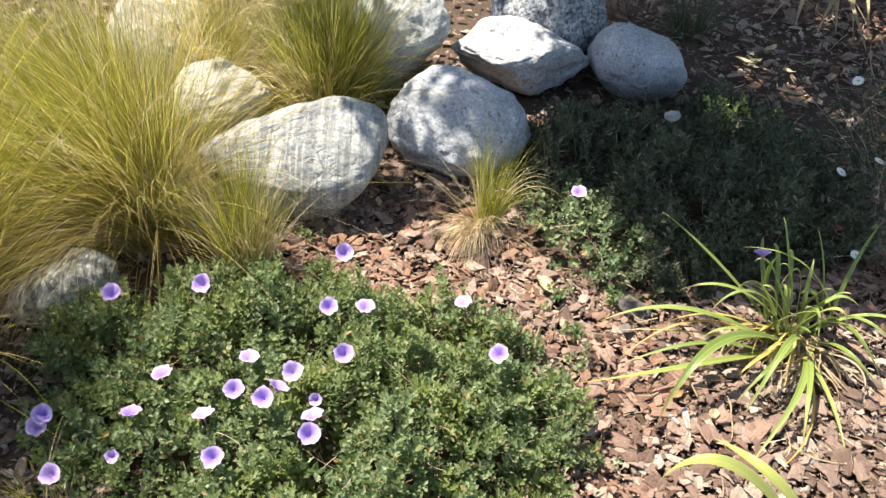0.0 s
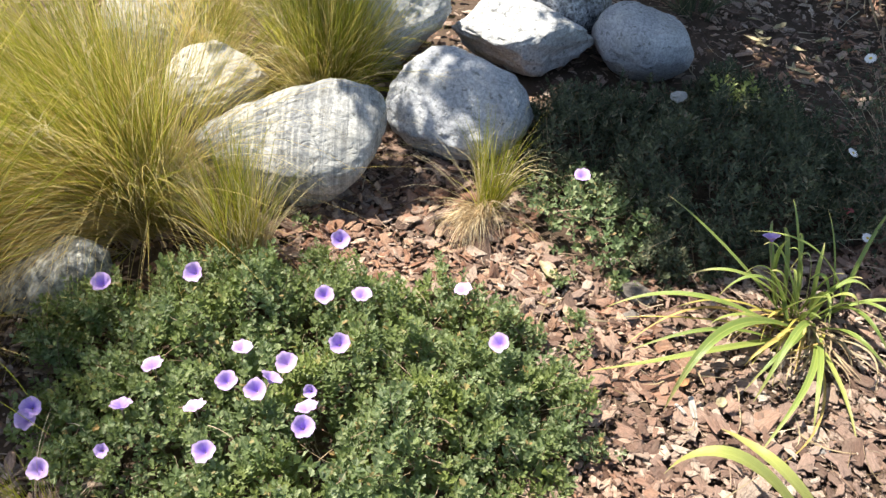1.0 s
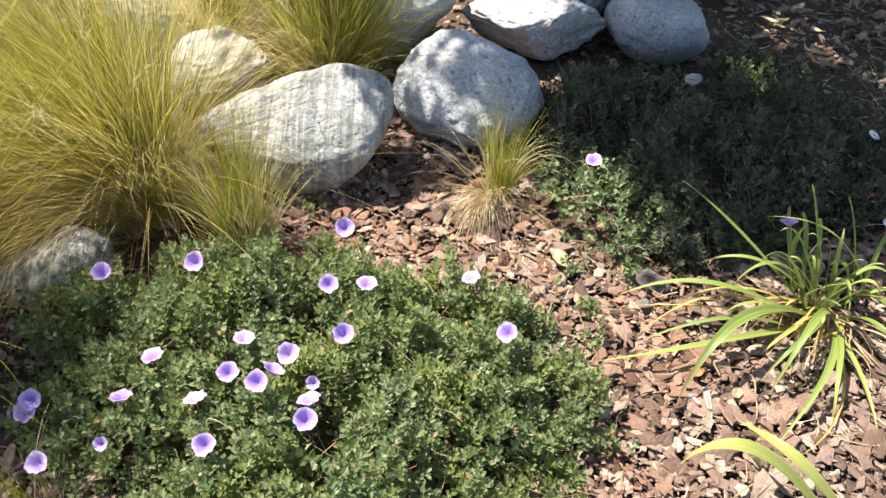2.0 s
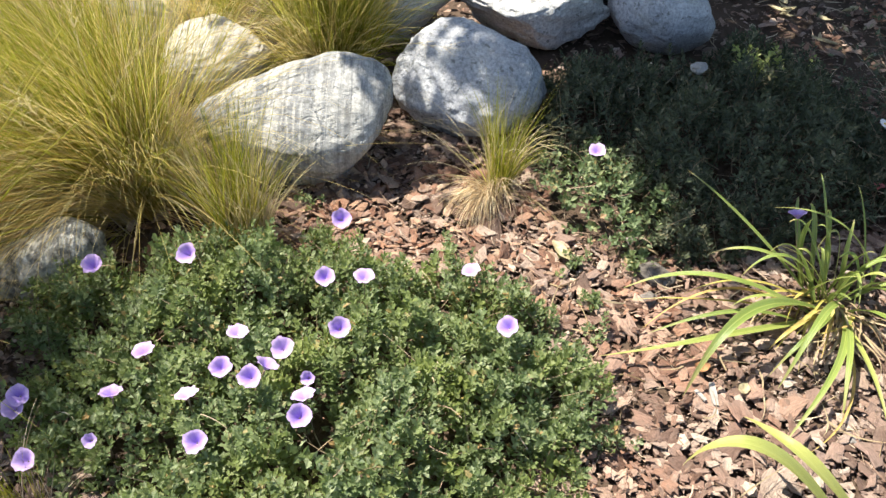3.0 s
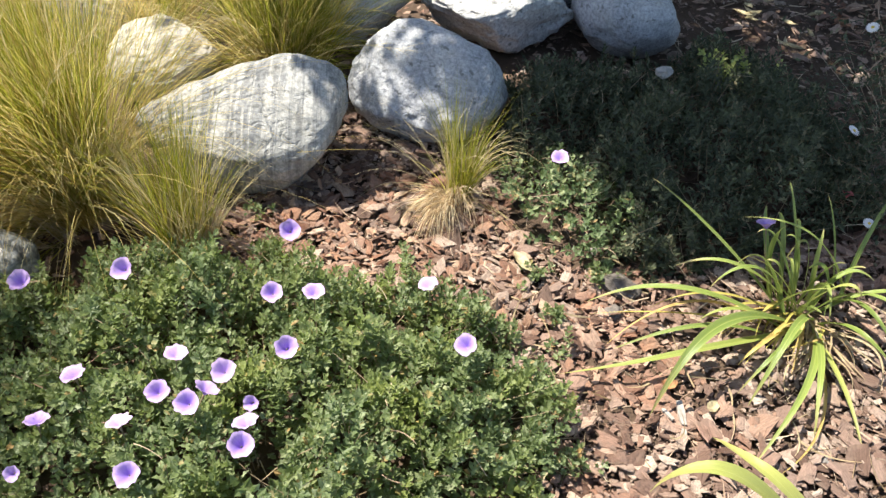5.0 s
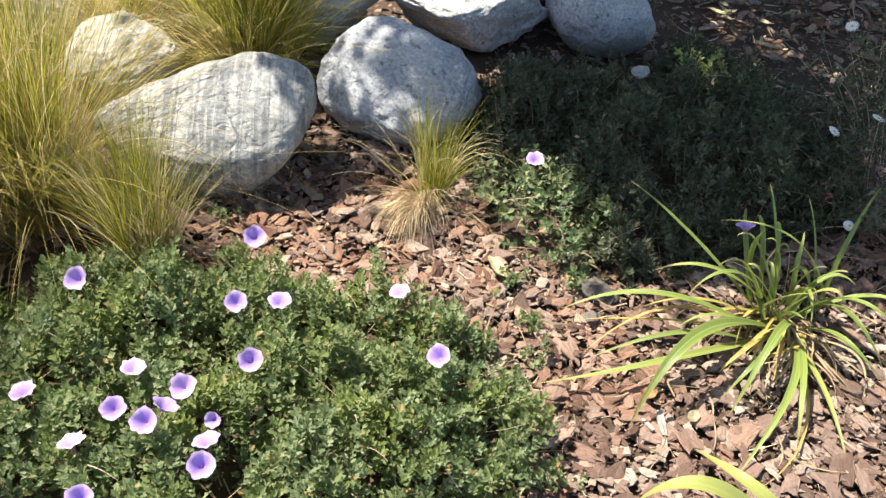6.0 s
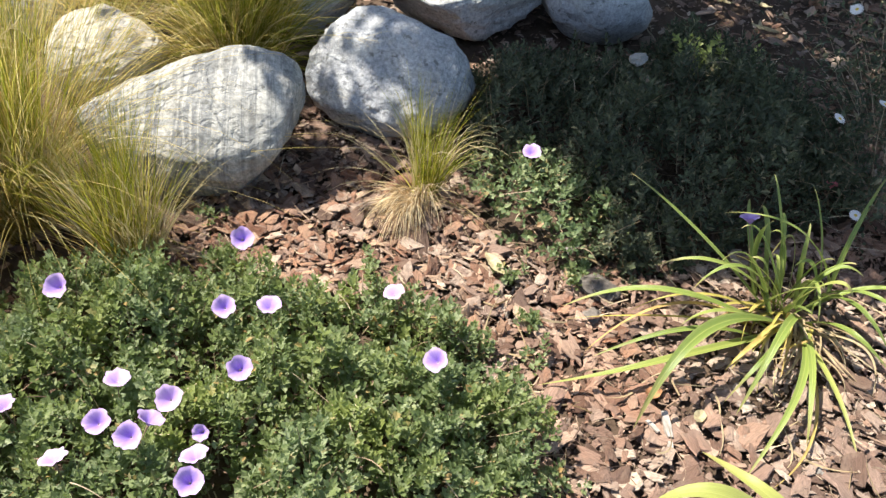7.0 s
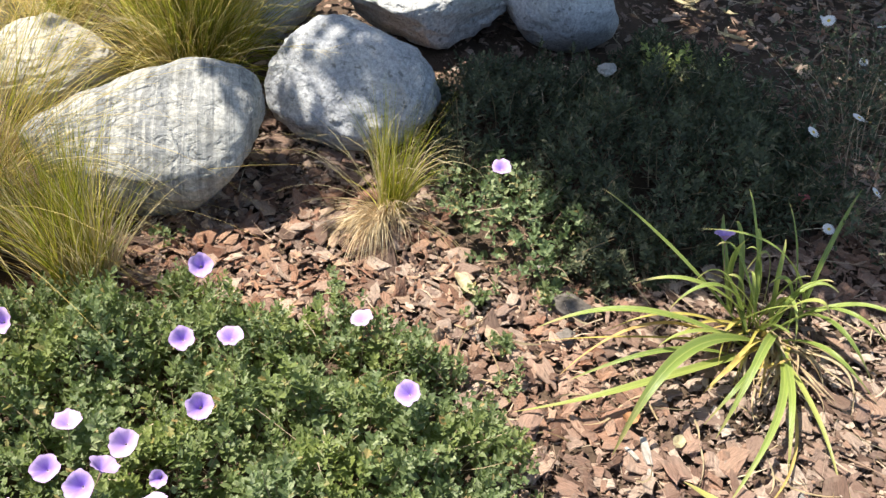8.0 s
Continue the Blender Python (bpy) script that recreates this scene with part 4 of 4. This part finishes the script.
def heap(name, spots, shapes, mat, parent, label, tilt):
    """Many loose pieces joined in one mesh."""
    vs, fs, us, k = [], [], [], 0
    for spot in spots:
        v, f = random.choice(shapes)
        m = chip_pose(*spot, tilt)
        vs += [tuple(m @ Vector(p)) for p in v]
        fs += [tuple(i + k for i in q) for q in f]
        us += [(p[0] * spot[2] + k * 0.013, p[1] * spot[2]) for p in v]
        k += len(v)
    return place(name, mesh_of(name, vs, fs, mat, us), parent, None, label, "stuff")


random.seed(11)
spots = scatter(((-0.5, 1.5, 0.75, 2.2, 9500), (-0.3, 2.1, 2.2, 4.4, 3600), (-1.1, -0.45, 0.5, 1.5, 600), (1.5, 2.6, 0.2, 3.0, 1500), (-2.0, -0.3, 2.2, 3.8, 1500), (-1.6, 1.6, -0.1, 0.75, 1500)), 0.027, 0.55, 0.009, 0.075, (-0.004, 0.016))
crumbs = scatter(((-0.5, 1.4, 0.8, 2.1, 15000), (0.3, 2.0, 2.2, 3.8, 2500), (-0.95, -0.4, 0.5, 1.1, 1500)), 0.014, 0.45, 0.006, 0.028, (-0.004, 0.010))
front = [s for s in spots if 0.3 < s[0] < 1.05 and 0.95 < s[1] < 1.5 and s[2] > 0.03][:300]
chosen = set(front)
heap("bark_mulch", [s for s in spots if s not in chosen], CHIPS, M_BARK, ground, "reddish brown bark chips", 0.27)
heap("bark_crumb", crumbs, CRUMBS, M_BARK, ground, "fine crumbled bark between the chips", 0.5)
for s in front:
    place("bark_chip", random.choice(CHIP_MESHES), ground, chip_pose(s[0], s[1], s[2], s[3] + 0.006))

fresh = scatter(((-0.40, 0.30, 1.30, 1.80, 750), (0.2, 0.6, 1.3, 1.6, 120), (1.3, 2.0, 2.9, 3.8, 500)), 0.026, 0.5, 0.01, 0.06, (0.004, 0.02))
heap("fresh_bark_mulch", fresh, CHIPS, M_BARK_FRESH, ground, "fresh orange-red bark flakes", 0.45)

# the mulch thins out away from the planting
outer = random.Random(5)
thin = []
while len(thin) < 9000:
    px, py = outer.gauss(0.3, 1.9), outer.gauss(2.0, 1.9)
    if not (-1.2 < px < 2.1 and 0.3 < py < 4.4):
        thin.append((px, py, outer.uniform(0.02, 0.07), outer.uniform(-0.004, 0.008)))
heap("bark_mulch", thin, CRUMBS, M_BARK, ground, "scattered bark chips thinning out", 0.2)

# dry straw and twigs lying on the mulch
n_twig = 800
tw = np.stack([rng.uniform(-0.4, 1.4, n_twig), rng.uniform(0.85, 2.0, n_twig), rng.uniform(0.008, 0.022, n_twig)], -1)
td = np.stack([rng.normal(0, 1, n_twig), rng.normal(0, 1, n_twig), rng.normal(0, 0.12, n_twig)], -1)
tv, tf, tuv, _, _ = ribbons(tw, td, rng.uniform(0.02, 0.10, n_twig), rng.uniform(0.0012, 0.0032, n_twig), 4, np.full(n_twig, 0.12), 0.5)
place("straw_litter", mesh_of("straw_litter", tv, tf, M_TWIG, tuv), ground, None, "dry straw and thin twigs on the mulch", "stuff")
n_long = 90
tw = np.stack([rng.uniform(0.2, 1.3, n_long), rng.uniform(0.85, 1.6, n_long), rng.uniform(0.016, 0.03, n_long)], -1)
td = np.stack([rng.normal(0, 1, n_long), rng.normal(0, 1, n_long), rng.normal(0, 0.08, n_long)], -1)
tv, tf, tuv, _, _ = ribbons(tw, td, rng.uniform(0.06, 0.16, n_long), rng.uniform(0.002, 0.0055, n_long), 7, np.full(n_long, 0.1), 0.9)
place("leaf_litter", mesh_of("leaf_litter", tv, tf, M_STRAP_DRY, tuv), ground, None, "long pale dead leaf strips on the mulch", "stuff")


# ---- small things on the bed ----
rng = np.random.default_rng(37)


def curled_leaf(name, label, at, length, width, heading, mat, curl=0.3):
    """A dry leaf lying on the ground, cupped and pointed."""
    verts, faces, n = [], [], 8
    for k in range(n + 1):
        t = k / n
        w = width * math.sin(math.pi * (0.06 + 0.9 * t)) ** 0.8 * 0.5
        z = curl * length * (t - 0.5) ** 2
        for c in (-1, -0.5, 0, 0.5, 1):
            w2 = w * (1 + 0.3 * noise.noise((t * 5, c * 2, length * 90)))
            verts.append((length * (t - 0.5), c * w2, z + abs(c) ** 1.5 * w * 0.45 + 0.002 * math.sin(7 * t + 3 * c)))
    faces = [(k * 5 + j, k * 5 + j + 1, k * 5 + 6 + j, k * 5 + 5 + j) for k in range(n) for j in range(4)]
    ob = place(name, mesh_of(name, verts, faces, mat, None, True), None, pose(*at, 4, 6, heading))
    return tagged(ob, label, "fallen leaf")


curled_leaf("fallen_leaf", "pointed pale yellow fallen leaf on bark mulch", (0.317, 1.495, 0.034), 0.085, 0.030, 118, M_DRYLEAF)
curled_leaf("fallen_leaf", "crumpled orange-brown leaf on bark mulch", (0.635, 1.19, 0.024), 0.036, 0.026, 20, plain_material("orange_leaf", [(0.0, (0.32, 0.15, 0.07)), (1.0, (0.36, 0.18, 0.08))], 90.0, 0.8, 0.15, 0.8), 1.3)
curled_leaf("fallen_leaf", "yellowish dry leaf among bark chips", (0.72, 1.15, 0.022), 0.036, 0.022, 60, M_DRYLEAF, 0.6)
curled_leaf("fallen_leaf", "brown dead leaf caught in the dark shrub", (0.655, 2.10, 0.185), 0.05, 0.03, 80, M_TREEBARK, 0.6)


def pebble(label, at, size, seed, mat):
    bm = bmesh.new()
    bmesh.ops.create_icosphere(bm, subdivisions=3, radius=1.0)
    for v in bm.verts:
        v.co *= 1 + 0.4 * noise.noise(v.co * 1.4 + Vector((seed, 0, 0))) + 0.18 * noise.noise(v.co * 3.5 + Vector((seed, 0, 0))) + 0.07 * noise.noise(v.co * 9 + Vector((seed, 0, 0)))
        v.co = Vector((v.co.x * size, v.co.y * size * 0.75, v.co.z * size * 0.5))
    me = bpy.data.meshes.new("pebble")
    bm.to_mesh(me)
    bm.free()
    me.materials.append(mat)
    return tagged(place("pebble", me, None, pose(*at, 0, 0, seed * 40)), label, "stone", "pebbles in the bed")


pebble("pale pebble lying in dark foliage", (0.636, 2.163, 0.212), 0.026, 1, M_PEBBLE)
pebble("small white pebble on mulch near twigs", (0.484, 1.593, 0.02), 0.012, 2, M_PEBBLE)
pebble("small white pebble among bark chips", (0.705, 1.10, 0.014), 0.011, 3, M_ROUGHSTONE)
pebble("rough grey-brown stone beside strap leaves", (0.546, 1.475, 0.02), 0.042, 4, M_ROUGHSTONE)
pebble("grey pebble among bark chips", (0.93, 1.07, 0.012), 0.014, 5, M_PEBBLE)
pebble("grey-brown stone half sunk in mulch", (0.53, 1.40, 0.006), 0.026, 6, M_ROUGHSTONE)


def wood_splinter(label, at, length, width, heading, tilt):
    bm = bmesh.new()
    bmesh.ops.create_cube(bm, size=1.0)
    bmesh.ops.subdivide_edges(bm, edges=bm.edges[:], cuts=3, use_grid_fill=True)
    for v in bm.verts:
        taper = 1 - 0.35 * abs(v.co.x) * 2
        v.co = Vector((v.co.x * length, v.co.y * width * taper, v.co.z * width * 0.4))
        v.co += Vector(noise.noise_vector(v.co * 60)) * 0.0022
    me = bpy.data.meshes.new("wood_splinter")
    bm.to_mesh(me)
    bm.free()
    me.materials.append(M_WOODCHIP)
    return tagged(place("wood_splinter", me, None, pose(*at, 0, tilt, heading)), label, "wood chip", "bleached splinters on the mulch")


wood_splinter("bleached white wood splinter on bark mulch", (0.657, 1.12, 0.028), 0.052, 0.015, 100, -12)
wood_splinter("short bleached wood splinter on bark mulch", (0.632, 1.115, 0.024), 0.035, 0.009, 125, 8)
wood_splinter("small pale wood splinter among bark chips", (0.66, 1.075, 0.02), 0.025, 0.012, 80, 5)

n_back = 260
tw = np.stack([rng.uniform(0.5, 2.0, n_back), rng.uniform(2.4, 4.2, n_back), rng.uniform(0.03, 0.06, n_back)], -1)
td = np.stack([rng.normal(0, 1, n_back), rng.normal(0, 1, n_back), rng.normal(0, 0.15, n_back)], -1)
tv, tf, tuv, _, _ = ribbons(tw, td, rng.uniform(0.04, 0.2, n_back), rng.uniform(0.002, 0.005, n_back), 4, np.full(n_back, 0.12), 0.5)
place("twig_litter", mesh_of("twig_litter", tv, tf, M_TWIG, tuv), ground, None, "dry twigs and straw under the tree", "stuff")
tussock("grass_tuft", "small dark green grass tuft in shade", (0.80, 3.22, 0.03), [("foliage", M_LEAF_SHADE_TONED, 160, 0.06, 0.26, 0.4, 0.8, 0.003, "thin green blades")])
tussock("grass_tuft", "thin dry grass tuft at the shaded back", (0.55, 3.40, 0.03), [("foliage", M_TWIG, 160, 0.10, 0.24, 0.6, 1.2, 0.003, "dry brown blades")])

# seedlings between the bark chips
for sx, sy, sn in ((0.345, 1.47, 9), (0.40, 1.345, 12), (0.50, 1.50, 14), (-0.33, 1.56, 8), (0.46, 0.965, 16), (0.05, 1.47, 8), (0.42, 1.25, 8)):
    root = tagged(new("seedling"), "small green seedling sprouting through bark mulch", "seedling", "seedlings in the mulch")
    root.location = (sx, sy, 0.0)
    tip = np.stack([rng.normal(0, 0.018, sn), rng.normal(0, 0.018, sn), rng.uniform(0.02, 0.055, sn)], -1)
    up = unit(rng.normal(0, 0.3, (sn, 3)) + np.array([0, 0, 1]))
    p, a, u, ln = shoots(tip, up, 9, np.full(sn, 0.03), np.full(sn, 0.012))
    v, f = leaf_mesh(p, a, u, ln, np.full(len(p), 0.85))
    place("foliage", mesh_of("foliage", v, f, M_LEAF), root, None, "", "stuff")

# dead strap leaves hanging at the back
back = tagged(new("dead_strap_clump"), "dead hanging strap leaves at the back of the bed", "dead plant")
back.location = (1.45, 3.75, 0.04)
for k in range(16):
    place("leaf", strap_leaf(Vector((rng.normal(0, 0.08), rng.normal(0, 0.05), 0.18)), rng.uniform(3.3, 6.1), rng.uniform(0.25, 0.55), rng.uniform(0.12, 0.2), 0.02, 0.4, rng.normal(0, 0.1), rng.uniform(0.02, 0.035), rng.normal(0, 0.8), M_STRAP_DRY), back, None, "dead straw-coloured leaf")

# a pink flower head beside the daisies
pink = tagged(new("pink_flower"), "small pink flower on a thin stem", "flower")
pink.location = (1.09, 1.83, 0.0)
head = place("flower", COROLLAS["small"][0].copy(), pink, Matrix.Translation((0, 0, 0.10)))
head.data.materials[0] = M_PINK
place("stem", rod("stem", M_STEM, 0.11, 0.001, 0.001, 5), pink, Matrix.Translation((0, 0, 0.105)))

# a sprig above the shaded shrub, its yellow-green lightened to paint a sun fleck
sprig = tagged(new("sprig"), "yellow-green sprig above the dark shrub, lightened for a sun fleck", "plant")
sprig.location = (0.82, 2.29, 0.12)
sn = 26
tip = np.stack([rng.normal(0, 0.05, sn), rng.normal(0, 0.03, sn), rng.uniform(0.04, 0.11, sn)], -1)
p, a, u, ln = shoots(tip, unit(rng.normal(0, 0.3, (sn, 3)) + np.array([0, 0, 1])), 9, np.full(sn, 0.05), np.full(sn, 0.014))
v, f = leaf_mesh(p, a, u, ln, np.full(len(p), 0.8))
place("foliage", mesh_of("foliage", v, f, leaf_material("sunflecked_yellow_green", [(0.0, (0.20, 0.24, 0.06)), (1.0, (0.36, 0.38, 0.12))])), sprig, None, "", "stuff")

# dry pale leaves fallen on the shaded mulch at the back
for k in range(14):
    curled_leaf("fallen_leaf", "pale dry leaf on shaded mulch at the back", (rng.uniform(0.95, 1.28), rng.uniform(2.75, 3.2), 0.055), rng.uniform(0.05, 0.10), rng.uniform(0.015, 0.03), rng.uniform(0, 360), M_DRYLEAF, rng.uniform(0.2, 0.7))
